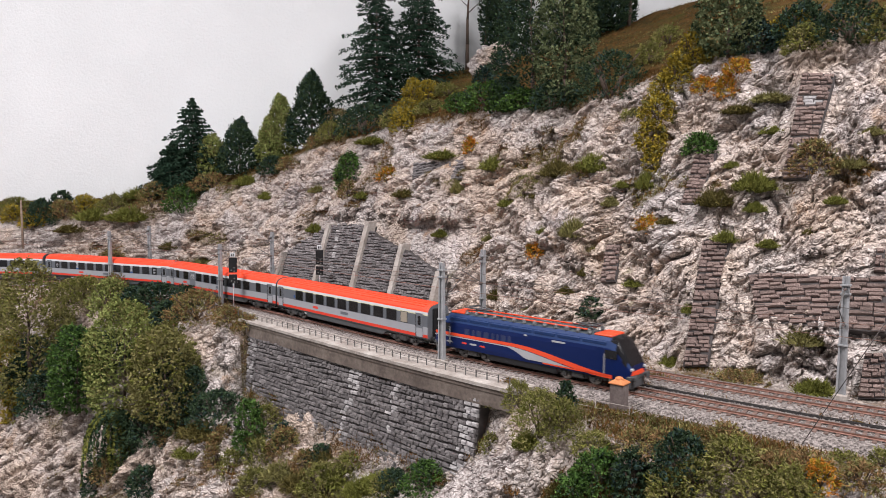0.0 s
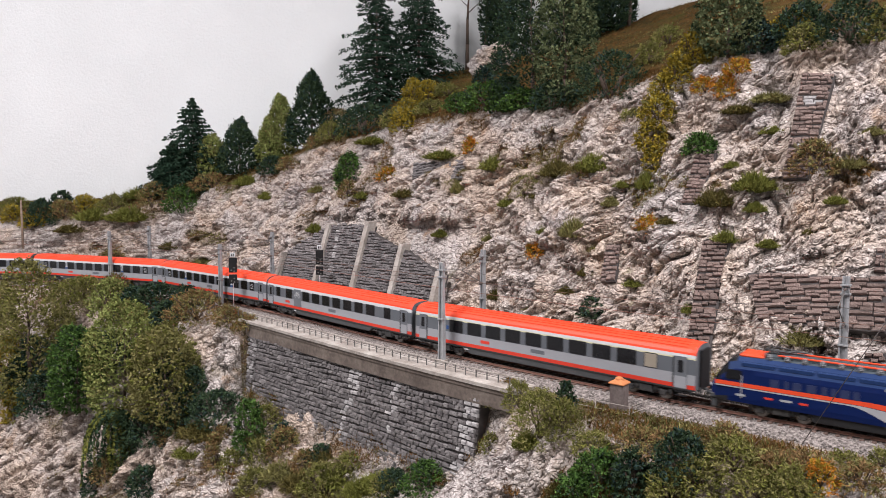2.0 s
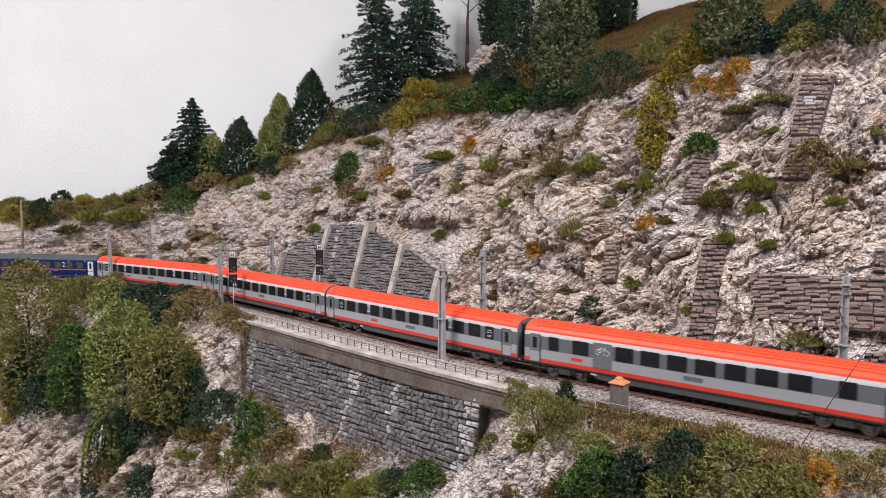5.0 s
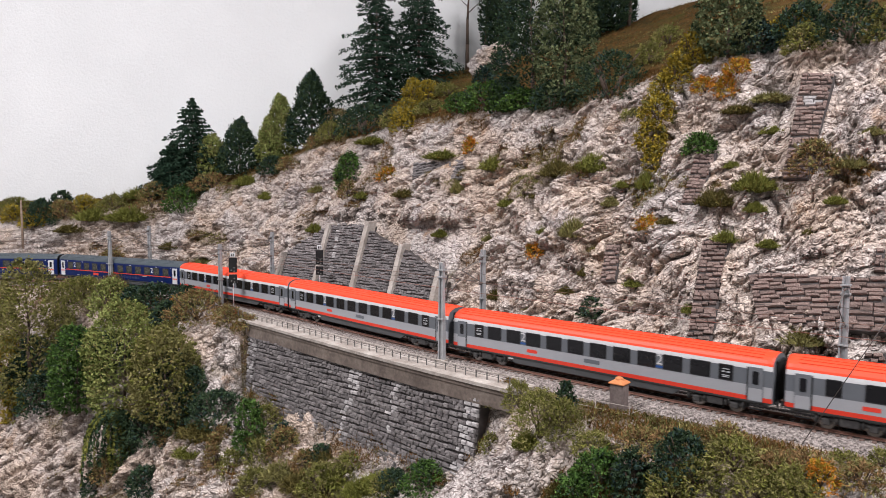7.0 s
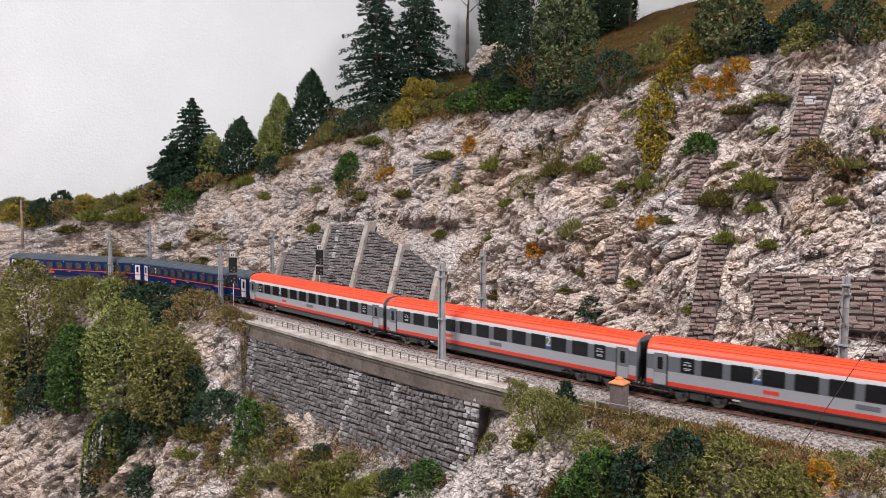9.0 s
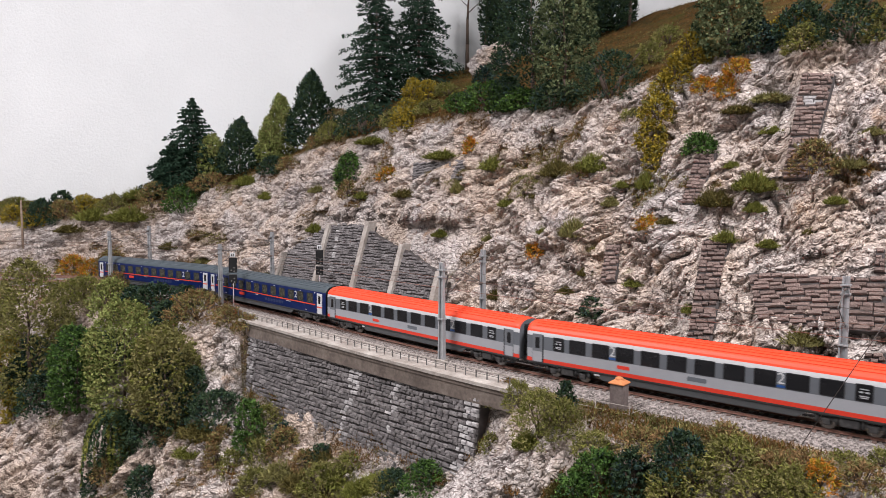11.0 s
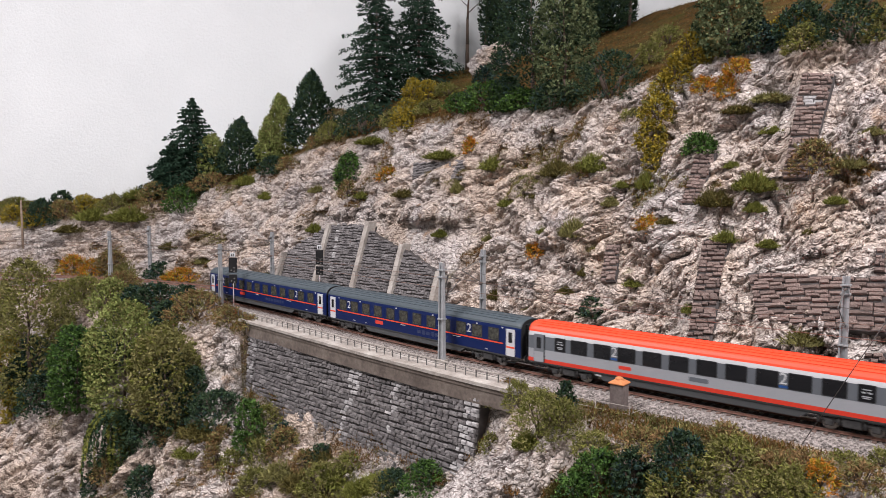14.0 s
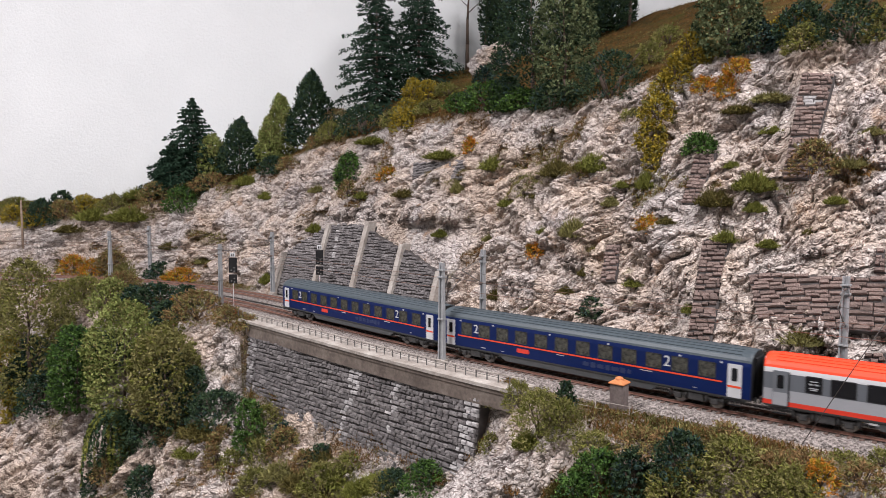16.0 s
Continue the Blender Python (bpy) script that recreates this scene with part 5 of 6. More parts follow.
LEAF = {
    "dark": leaf_material("dark_green_foliage", (0.019, 0.038, 0.021), (0.074, 0.118, 0.060)),
    "blue": leaf_material("blue_green_foliage", (0.022, 0.046, 0.042), (0.070, 0.115, 0.098)),
    "green": leaf_material("fresh_green_foliage", (0.036, 0.085, 0.020), (0.130, 0.230, 0.056)),
    "olive": leaf_material("olive_foliage", (0.120, 0.122, 0.040), (0.360, 0.325, 0.130)),
    "light": leaf_material("light_green_foliage", (0.140, 0.180, 0.045), (0.400, 0.440, 0.150)),
    "grey": leaf_material("grey_green_foliage", (0.065, 0.092, 0.042), (0.260, 0.300, 0.150)),
    "yellow": leaf_material("yellow_foliage", (0.200, 0.150, 0.018), (0.500, 0.380, 0.055)),
    "orange": leaf_material("orange_foliage", (0.340, 0.120, 0.016), (0.720, 0.300, 0.045)),
    "brown": leaf_material("brown_dry_foliage", (0.150, 0.095, 0.042), (0.360, 0.225, 0.105)),
    "moss": leaf_material("mossy_grass", (0.105, 0.118, 0.024), (0.270, 0.275, 0.068)),
    "grass": leaf_material("dry_grass", (0.070, 0.066, 0.020), (0.185, 0.150, 0.050)),
    "russet": leaf_material("russet_grass", (0.110, 0.056, 0.020), (0.260, 0.135, 0.048)),
    "spruce": leaf_material("spruce_needles", (0.014, 0.036, 0.024), (0.060, 0.108, 0.068)),
}
BLEND = {"dark": "blue", "blue": "dark", "green": "dark", "olive": "moss", "light": "olive", "grey": "dark", "yellow": "olive", "orange": "yellow", "brown": "olive"}
M_BARK = material("dark_bark", [(0.3, (0.05, 0.035, 0.028)), (0.7, (0.12, 0.085, 0.065))], 200.0, 0.9, bump=0.5)


def leaves(rs, pos, size, out=None, long=1.6):
    """Small bent leaves at the places given; each is two triangles."""
    n = len(pos)
    a = rs.normal(size=(n, 3))
    if out is not None:
        a = a * 0.75 + out
    a /= np.linalg.norm(a, axis=1, keepdims=True) + 1e-9
    b = np.cross(a, rs.normal(size=(n, 3)))
    b /= np.linalg.norm(b, axis=1, keepdims=True) + 1e-9
    c = np.cross(a, b)
    s = (size * rs.uniform(0.6, 1.35, n))[:, None]
    v = np.stack([pos - a * s * long * 0.5, pos + b * s * 0.5, pos + a * s * long * 0.5 + c * s * 0.25, pos - b * s * 0.5], 1).reshape(-1, 3)
    f = (np.array([(0, 1, 2), (0, 2, 3)])[None] + 4 * np.arange(n)[:, None, None]).reshape(-1, 3)
    return v, f


def crown_points(rs, n, clumps, spread=0.24):
    """Points in a unit crown, 1 wide and 1 high, standing on z = 0, gathered in clumps with gaps between."""
    c = rs.normal(size=(clumps, 3))
    c /= np.linalg.norm(c, axis=1, keepdims=True)
    c *= rs.uniform(0.45, 1.0, (clumps, 1)) * rs.uniform(0.78, 1.0, (clumps, 1))
    c = c * 0.40 + np.array((0, 0, 0.5))
    which = rs.randint(0, clumps, n)
    rad = rs.uniform(0.6, 1.25, clumps)[which] * spread
    d = rs.normal(size=(n, 3))
    d /= np.linalg.norm(d, axis=1, keepdims=True)
    p = c[which] + d * (rad * rs.uniform(0.45, 1.0, n) ** 0.6)[:, None] * np.array((0.75, 0.75, 0.6))
    p[:, 2] = np.clip(p[:, 2], 0.0, None)
    return p, d


PROFILE = {
    "cone": ((0.0, 0.84), (0.15, 1.0), (0.35, 0.92), (0.6, 0.68), (0.8, 0.42), (0.93, 0.2), (1.0, 0.03)),
    "full": ((0.0, 0.62), (0.15, 0.88), (0.35, 1.0), (0.6, 0.93), (0.8, 0.70), (0.93, 0.42), (1.0, 0.08)),
    "dome": ((0.0, 0.92), (0.2, 1.0), (0.45, 0.92), (0.7, 0.72), (0.88, 0.45), (1.0, 0.08)),
}


def sprig_crown(rs, size, shape, sprigs, per, reach, lumps=0.22):
    """Leaf places and directions of a crown of the size (x, y, z): short sprigs that stand out from an uneven, lumpy outline."""
    ph = rs.uniform(0, 6.28, 8)
    z = rs.rand(sprigs) ** 0.9
    a = rs.rand(sprigs) * 6.2832
    r = np.interp(z, *zip(*PROFILE[shape])) * 0.5
    lump = (np.sin(2 * a + ph[0] + 3 * z) + np.sin(3 * a + ph[1] - 7 * z) + np.sin(5 * a + ph[2] + 11 * z) * 0.8 + np.sin(17 * z + ph[3] + a) * 0.8) / 3.6
    r = r * (1 + lumps * lump)
    deep = np.where(rs.rand(sprigs) < 0.72, rs.uniform(0.84, 1.04, sprigs), rs.uniform(0.35, 0.84, sprigs))
    size = np.array(size)
    base = np.stack([np.cos(a) * r * deep, np.sin(a) * r * deep, z * (0.97 + 0.06 * lump)], -1) * size
    out = np.stack([np.cos(a), np.sin(a), 0.25 + 1.1 * z * z], -1) + rs.normal(0, 0.45, (sprigs, 3))
    out /= np.linalg.norm(out, axis=1, keepdims=True)
    t = np.tile(np.linspace(0.0, 1.0, per), sprigs)
    ln = np.repeat(reach * rs.uniform(0.5, 1.3, sprigs), per)
    o = np.repeat(out, per, 0)
    pos = np.repeat(base, per, 0) + o * (t * ln)[:, None] + rs.normal(0, 0.16, (sprigs * per, 3)) * (ln * (1.1 - 0.6 * t))[:, None]
    return pos, o, np.repeat(np.arange(sprigs), per)


PLANT_MESH = {}
DRY = ("olive", "brown", "orange")


def bush_mesh(kind, variant, wide, high, grain):
    """A low shrub: broad-leaved kinds in dense sprigs, dry kinds in thin wiry ones; grain sizes the leaves."""
    key = (kind, variant, wide, high, grain)
    if key not in PLANT_MESH:
        rs = np.random.RandomState(100 + 13 * variant + sum(map(ord, kind)))
        dry = kind in DRY
        reach = (0.0058 if dry else 0.0050) * grain
        reach = min(reach, 0.22 * wide)
        sprigs = int(min(max(wide * (wide + 2 * high) / grain ** 2 * 95000, 150), 760))
        pos, out, who = sprig_crown(rs, (wide - reach, wide * 0.92 - reach, high - 0.4 * reach), "dome", sprigs, 6, reach, 0.30)
        pos[:, 2] -= 0.1 * high
        v, f = leaves(rs, pos, (0.0010 if dry else 0.0017) * grain, out * (1.0 if dry else 0.7), 3.4 if dry else 1.8)
        pick = (rs.rand(sprigs) < (0.42 if dry else 0.22))[who]
        PLANT_MESH[key] = raw_mesh("bush_" + kind, v, f, [LEAF[kind], LEAF[BLEND[kind]]], np.repeat(pick, 2).astype(np.int32))
    return PLANT_MESH[key]


def twig_mesh(variant):
    key = ("twigs", variant)
    if key not in PLANT_MESH:
        rnd = random.Random(variant)
        bm = bmesh.new()
        for _ in range(9):
            a = rnd.uniform(0, 6.28)
            tip = Vector((math.cos(a) * rnd.uniform(0.15, 0.42), math.sin(a) * rnd.uniform(0.15, 0.42), rnd.uniform(0.5, 0.85)))
            cyl_bm(bm, (0, 0, -0.08), tip * 0.55 + Vector((0, 0, 0.05)), 0.022, 0.014, 5)
            cyl_bm(bm, tip * 0.55 + Vector((0, 0, 0.05)), tip, 0.014, 0.005, 5)
        PLANT_MESH[key] = done(bm, "stem", M_BARK)
    return PLANT_MESH[key]


BUSH_LABEL = {"dark": "dark green leafy shrub on the rocks", "blue": "blue-green fine-leaved shrub on the slope", "green": "fresh green leafy shrub on the rocks", "olive": "olive green dry-leaved shrub beside the track",
              "yellow": "yellow autumn shrub hanging on the slope", "orange": "bright orange autumn shrub on the rocks", "brown": "brown withered shrub on the slope", "light": "light green leafy shrub below the track"}
COUNT = [0]


def bush(kind, x, y, z, wide, high):
    COUNT[0] += 1
    v = COUNT[0]
    p, _ = on_ground(x, y, z)
    w, h = max(round(wide * 1.04 / 0.006), 2) * 0.006, max(round(high * 1.04 / 0.006), 2) * 0.006
    root = thing("bush", BUSH_LABEL[kind], "bush", "shrubs", Matrix.Translation(p) @ Matrix.Rotation(v * 2.4, 4, "Z"))
    part("foliage", bush_mesh(kind, v % 3, w, h, 0.75 if y < 0.7 else 1.0 if y < 1.0 else 1.25), root)
    part("stem", twig_mesh(v % 3), root, m=Matrix.Diagonal((w, w, h, 1)))


def tuft(x, y, z, wide, high):
    """A tuft of grass blades and low herbs on a ledge."""
    COUNT[0] += 1
    v = COUNT[0]
    key = ("tuft", v % 4)
    if key not in PLANT_MESH:
        rs = np.random.RandomState(500 + v % 4)
        n = 2400
        r = np.sqrt(rs.rand(n)) * 0.52 * (0.75 + 0.25 * np.sin(rs.rand(n) * 40))
        a = rs.rand(n) * 6.283
        base = np.stack([r * np.cos(a), r * np.sin(a), rs.uniform(-0.15, 0.45, n) * (1 - 1.6 * r)], -1)
        tip = base + np.stack([np.cos(a) * rs.uniform(-0.06, 0.14, n), np.sin(a) * rs.uniform(-0.06, 0.14, n), rs.uniform(0.02, 0.30, n) * (1.15 - r * 1.2)], -1) + rs.normal(0, 0.05, (n, 3))
        side = rs.normal(size=(n, 3)) * 0.010
        vv = np.stack([base - side, base + side, tip], 1).reshape(-1, 3)
        PLANT_MESH[key] = raw_mesh("grass_tuft", vv, np.arange(3 * n).reshape(-1, 3), LEAF[("olive", "grass", "moss", "moss")[v % 4]])
    p, _ = on_ground(x, y, z)
    ob = tagged(new("grass_tuft", PLANT_MESH[key]), "dry green grass tuft on a rock ledge", "grass tuft", "grass tufts")
    ob.matrix_basis = Matrix.Translation(p) @ Matrix.Rotation(v * 1.9, 4, "Z") @ Matrix.Diagonal((wide, wide, max(high * 1.1, 0.4 * wide), 1))


def trunk_mesh(rnd, height, r, limbs, lean=0.05, first=0.3):
    bm = bmesh.new()
    pts = [Vector((0, 0, -0.02 * height))]
    for i in range(1, 6):
        pts.append(Vector((rnd.uniform(-lean, lean) * height * i / 5, rnd.uniform(-lean, lean) * height * i / 5, height * i / 5)))
    for i in range(5):
        cyl_bm(bm, pts[i], pts[i + 1], r * (1 - i / 5.6), r * (1 - (i + 1) / 5.6), 8)
    for k in range(limbs):
        f = first + (0.95 - first) * k / max(limbs, 1)
        i = min(int(f * 5), 4)
        p = pts[i].lerp(pts[i + 1], f * 5 - i)
        a = k * 2.4 + rnd.uniform(-0.4, 0.4)
        ln = height * rnd.uniform(0.14, 0.26) * (1.15 - f)
        q = p + Vector((math.cos(a) * ln, math.sin(a) * ln, ln * rnd.uniform(0.3, 0.9)))
        cyl_bm(bm, p, q, r * 0.4 * (1.1 - f), r * 0.12, 5)
    return done(bm, "trunk", M_BARK)


def leaf_tree(kind, label, x, y, z, wide, high, shape="full", leaf=0.0021):
    COUNT[0] += 1
    v = COUNT[0]
    rs = np.random.RandomState(v)
    p, _ = on_ground(x, y, z)
    ob = thing("tree", label, "tree", "trees", Matrix.Translation(p))
    part("trunk", trunk_mesh(random.Random(v), high * 0.85, max(0.0022, high * 0.016), 12), ob)
    far = y > 1.2
    sprigs = int(min(max(wide * (wide + 3 * high) * (52000 if far else 62000), 1100), 2400))
    reach = 0.0070 if far else 0.0058
    pos, out, who = sprig_crown(rs, (wide * 1.06 - reach, wide * 1.06 - reach, high), shape, sprigs, 7, reach, 0.24)
    vv, f = leaves(rs, pos, leaf * 1.3 if far else leaf * 1.0, out * 0.6, 1.6)
    pick = (rs.rand(sprigs) < 0.2)[who]
    part("crown", raw_mesh("crown", vv, f, [LEAF[kind], LEAF[BLEND[kind]]], np.repeat(pick, 2).astype(np.int32)), ob)


def spruce(label, x, y, z, wide, high, kind="spruce", n_levels=24, bare=0.02):
    """A conifer: straight trunk, whorls of drooping boughs, each a spray of needles."""
    COUNT[0] += 1
    v = COUNT[0]
    rs = np.random.RandomState(v)
    p, _ = on_ground(x, y, z)
    ob = thing("spruce_tree", label, "conifer", "conifers", Matrix.Translation(p))
    bm = bmesh.new()
    cyl_bm(bm, (0, 0, -0.01), (0, 0, high * 0.98), max(0.002, high * 0.014), 0.0004, 8)
    pos, out = [], []
    for k in range(n_levels):
        f = k / (n_levels - 1)
        zc = high * (bare + (0.97 - bare) * f)
        reach = wide * 0.62 * (1 - f ** 1.3) ** 0.75 + wide * 0.04
        for j in range(9 if f < 0.6 else 7):
            a = j * 6.283 / 8 + k * 1.1 + rs.uniform(-0.3, 0.3)
            ln = reach * rs.uniform(0.55, 1.12) * (1 + 0.28 * math.sin(2 * a + 9 * f + v) * math.sin(13 * f + v))
            droop = -0.30 * ln * (1 - f) + 0.12 * ln * f
            tip = Vector((math.cos(a) * ln, math.sin(a) * ln, droop))
            if f < 0.75 and j % 2 == 0:
                cyl_bm(bm, (0, 0, zc), Vector((0, 0, zc)) + tip * 0.85, 0.0006, 0.0002, 4)
            m = int(20 + 90 * ln / (wide * 0.5))
            t = rs.uniform(0.12, 1.0, m)
            wid = 0.30 * ln * (1.15 - t)
            sidev = np.array((-math.sin(a), math.cos(a), 0))
            off = rs.uniform(-1, 1, m)
            pts = np.array(tip)[None] * t[:, None] + sidev[None] * (off * wid)[:, None] + np.array((0, 0, 1))[None] * (zc - 0.10 * ln * np.abs(off) * t + 0.05 * ln * np.sin(t * 3) + rs.normal(0, 0.0012, m))[:, None]
            pos.append(pts)
            out.append(np.tile(np.array((math.cos(a), math.sin(a), -0.25)), (m, 1)) + sidev[None] * (off * 0.9)[:, None])
    part("trunk", done(bm, "trunk", M_BARK), ob)
    vv, f = leaves(rs, np.concatenate(pos), 0.0026, np.concatenate(out), 2.6)
    part("crown", raw_mesh("crown", vv, f, LEAF[kind]), ob)


def pine(x, y, z, wide, high):
    COUNT[0] += 1
    v = COUNT[0]
    rs = np.random.RandomState(v)
    p, _ = on_ground(x, y, z)
    ob = thing("pine_tree", "tall bare-stemmed pine before the white wall", "conifer", "pines", Matrix.Translation(p))
    part("trunk", trunk_mesh(random.Random(v), high, 0.0042, 9, 0.03, 0.45), ob)
    q, d = crown_points(rs, 3000, 20, 0.2)
    q = q * np.array((wide * 1.6, wide * 1.6, high * 0.5)) + np.array((0, 0, high * 0.62))
    vv, f = leaves(rs, q, 0.003, d * 0.6, 2.2)
    part("crown", raw_mesh("crown", vv, f, LEAF["dark" if v % 2 else "brown"]), ob)


def fern_shrub(x, y, z, wide, high):
    """Long drooping fronds that hang over the rock."""
    COUNT[0] += 1
    p, n = on_ground(x, y, z)
    ob = thing("hanging_fern", "dark green drooping fern over the rock edge", "fern", m=Matrix.Translation(p + Vector((0.0, -0.040, 0.022))))
    rs = np.random.RandomState(9)
    for k in range(22):
        a = -3.0 + 2.9 * k / 21 + rs.uniform(-0.15, 0.15)
        ln = high * rs.uniform(0.6, 1.15)
        m = 90
        t = np.repeat(np.linspace(0.02, 1, m), 2)
        s = np.tile((-1.0, 1.0), m)
        far = wide * rs.uniform(0.15, 0.5)
        c = np.stack([np.cos(a) * far * np.sin(t * 1.5), np.sin(a) * far * np.sin(t * 1.5), 0.18 * ln * np.sin(t * 2.6) - ln * t ** 1.6 * 0.85], -1)
        side = np.array((-math.sin(a), math.cos(a), 0.0))
        w = 0.0060 * np.sin(np.clip(t * 0.9 + 0.1, 0, 1) * 3.0) + 0.001
        pos = c + side[None] * (s * w * 0.6)[:, None] + rs.normal(0, 0.0006, c.shape)
        out = side[None] * s[:, None] * 1.3 + np.array((0, 0, -0.9))
        vv, f = leaves(rs, pos, 0.0024, out, 2.6)
        part("frond", raw_mesh("frond", vv, f, LEAF["moss" if k % 3 == 0 else "dark"]), ob)


def turf():
    """Short dry grass over the meadow and the ledges, in one piece."""
    rs = np.random.RandomState(3)
    c = GROUND_C.reshape(-1)
    y = _flat[:, 1]
    idx = np.where((c > 0.45) & (y < 1.61) & (_flat[:, 0] > -1.0) & (_flat[:, 0] < 0.95))[0]
    pick = rs.choice(idx, 190000)
    base = _flat[pick] + rs.normal(0, 0.0015, (190000, 3)) * np.array((1, 1, 0.3))
    n = len(base)
    tip = base + np.stack([rs.normal(0, 0.0018, n), rs.normal(0, 0.0018, n), rs.uniform(0.0012, 0.0048, n)], -1)
    side = rs.normal(size=(n, 3)) * 0.00032
    v = np.stack([base - side, base + side, tip], 1).reshape(-1, 3)
    flat_d = value_noise(base * 12, 77) + 0.4 * rs.normal(size=n)
    index = np.where(flat_d > -0.05, 1, np.where(flat_d < -0.45, 2, 0)).astype(np.int32)
    tagged(new("turf", raw_mesh("turf", v, np.arange(3 * n).reshape(-1, 3), [LEAF["grass"], LEAF["russet"], LEAF["olive"]], index)), "short dry autumn turf in olive and brown", "grass", kind="stuff")


turf()


# ---- plants in their places ----
spruce("tall dark green spruce before the white wall", -0.514, 1.492, 0.163, 0.118, 0.187)
spruce("tall dark green spruce before the white wall", -0.566, 1.509, 0.160, 0.092, 0.104)
leaf_tree("light", "light green leafy tree on the ridge", -0.476, 1.494, 0.172, 0.062, 0.097)
leaf_tree("dark", "dark green dense rounded tree on the ridge", -0.411, 1.474, 0.190, 0.082, 0.112, "cone")
leaf_tree("light", "light green leafy tree on the ridge", -0.352, 1.463, 0.213, 0.052, 0.090, "cone")
leaf_tree("light", "light green leafy tree on the ridge", -0.335, 1.493, 0.230, 0.066, 0.125, "cone")
leaf_tree("dark", "dark green dense rounded tree on the ridge", -0.262, 1.460, 0.250, 0.092, 0.145, "cone")
spruce("tall dark green spruce before the white wall", -0.132, 1.452, 0.326, 0.144, 0.270)
spruce("tall dark green spruce before the white wall", -0.050, 1.508, 0.378, 0.149, 0.251)
pine(0.050, 1.565, 0.424, 0.074, 0.260)
pine(0.090, 1.532, 0.428, 0.073, 0.267)
leaf_tree("dark", "dark green dense rounded tree on the ridge", 0.131, 1.044, 0.295, 0.103, 0.215, "full")
leaf_tree("grey", "grey-green leafy tree on the meadow", 0.167, 0.993, 0.285, 0.083, 0.181, "full")
leaf_tree("dark", "dark green dense rounded tree on the ridge", 0.305, 1.418, 0.468, 0.101, 0.168, "full")
pine(0.365, 1.438, 0.487, 0.046, 0.169)
leaf_tree("grey", "grey-green leafy tree on the meadow", 0.325, 0.827, 0.319, 0.066, 0.098, "full")
bush("blue", 0.353, 0.826, 0.324, 0.059, 0.039)
bush("dark", 0.422, 0.748, 0.324, 0.071, 0.044)
bush("dark", -0.136, 1.270, 0.263, 0.113, 0.058)
bush("green", 0.072, 1.082, 0.285, 0.099, 0.045)
bush("dark", 0.211, 0.922, 0.286, 0.088, 0.062)
bush("blue", 0.072, 1.272, 0.351, 0.042, 0.036)
bush("yellow", -0.054, 1.321, 0.311, 0.048, 0.065)
bush("yellow", -0.064, 1.198, 0.264, 0.044, 0.040)
bush("yellow", -0.058, 1.262, 0.288, 0.050, 0.036)
bush("yellow", -0.030, 1.350, 0.330, 0.055, 0.038)
bush("green", -0.159, 1.213, 0.185, 0.050, 0.044)
bush("green", -0.173, 1.220, 0.167, 0.025, 0.029)
bush("yellow", 0.257, 0.856, 0.244, 0.053, 0.034)
bush("yellow", 0.241, 0.839, 0.216, 0.043, 0.033)
bush("yellow", 0.243, 0.823, 0.191, 0.029, 0.030)
bush("yellow", 0.296, 0.858, 0.309, 0.045, 0.048)
bush("yellow", 0.273, 0.863, 0.282, 0.041, 0.023)
bush("orange", 0.294, 0.820, 0.280, 0.034, 0.017)
bush("orange", 0.323, 0.806, 0.268, 0.031, 0.028)
bush("orange", 0.327, 0.805, 0.294, 0.036, 0.017)
bush("orange", -0.085, 1.145, 0.179, 0.038, 0.024)
bush("orange", 0.222, 0.780, 0.122, 0.028, 0.019)
bush("orange", 0.110, 0.855, 0.088, 0.024, 0.019)
bush("brown", -0.154, 1.190, 0.151, 0.041, 0.030)
bush("brown", -0.291, 1.357, 0.204, 0.043, 0.024)
tuft(0.080, 1.000, 0.197, 0.049, 0.032)
tuft(0.001, 1.082, 0.212, 0.060, 0.019)
bush("orange", 0.041, 1.056, 0.220, 0.025, 0.023)
tuft(0.145, 0.913, 0.186, 0.046, 0.036)
tuft(0.185, 0.878, 0.195, 0.050, 0.035)
bush("brown", 0.164, 0.883, 0.184, 0.028, 0.015)
tuft(0.151, 0.832, 0.117, 0.038, 0.034)
tuft(0.282, 0.745, 0.153, 0.039, 0.030)
tuft(0.319, 0.718, 0.168, 0.042, 0.031)
bush("brown", 0.369, 0.712, 0.178, 0.047, 0.034)
tuft(0.393, 0.692, 0.190, 0.033, 0.020)
bush("green", 0.284, 0.792, 0.205, 0.040, 0.025)
tuft(0.318, 0.692, 0.111, 0.022, 0.013)
tuft(0.287, 0.720, 0.115, 0.027, 0.019)
tuft(0.322, 0.637, 0.025, 0.042, 0.021)
bush("dark", 0.164, 0.778, 0.029, 0.028, 0.025)
tuft(0.319, 0.600, -0.005, 0.038, 0.021)
bush("brown", 0.274, 0.644, -0.007, 0.051, 0.014)
tuft(0.109, 0.841, 0.025, 0.029, 0.016)
tuft(0.069, 0.879, 0.029, 0.024, 0.020)
tuft(0.246, 0.707, 0.045, 0.015, 0.017)
tuft(0.086, 0.940, 0.145, 0.030, 0.019)
tuft(0.194, 0.827, 0.150, 0.022, 0.017)
tuft(0.110, 0.919, 0.155, 0.022, 0.015)
tuft(0.234, 0.820, 0.170, 0.026, 0.032)
tuft(0.312, 0.715, 0.145, 0.023, 0.017)
tuft(0.022, 1.013, 0.165, 0.024, 0.027)
tuft(-0.055, 1.092, 0.153, 0.043, 0.022)
tuft(-0.217, 1.224, 0.094, 0.035, 0.025)
tuft(-0.330, 1.338, 0.149, 0.032, 0.023)
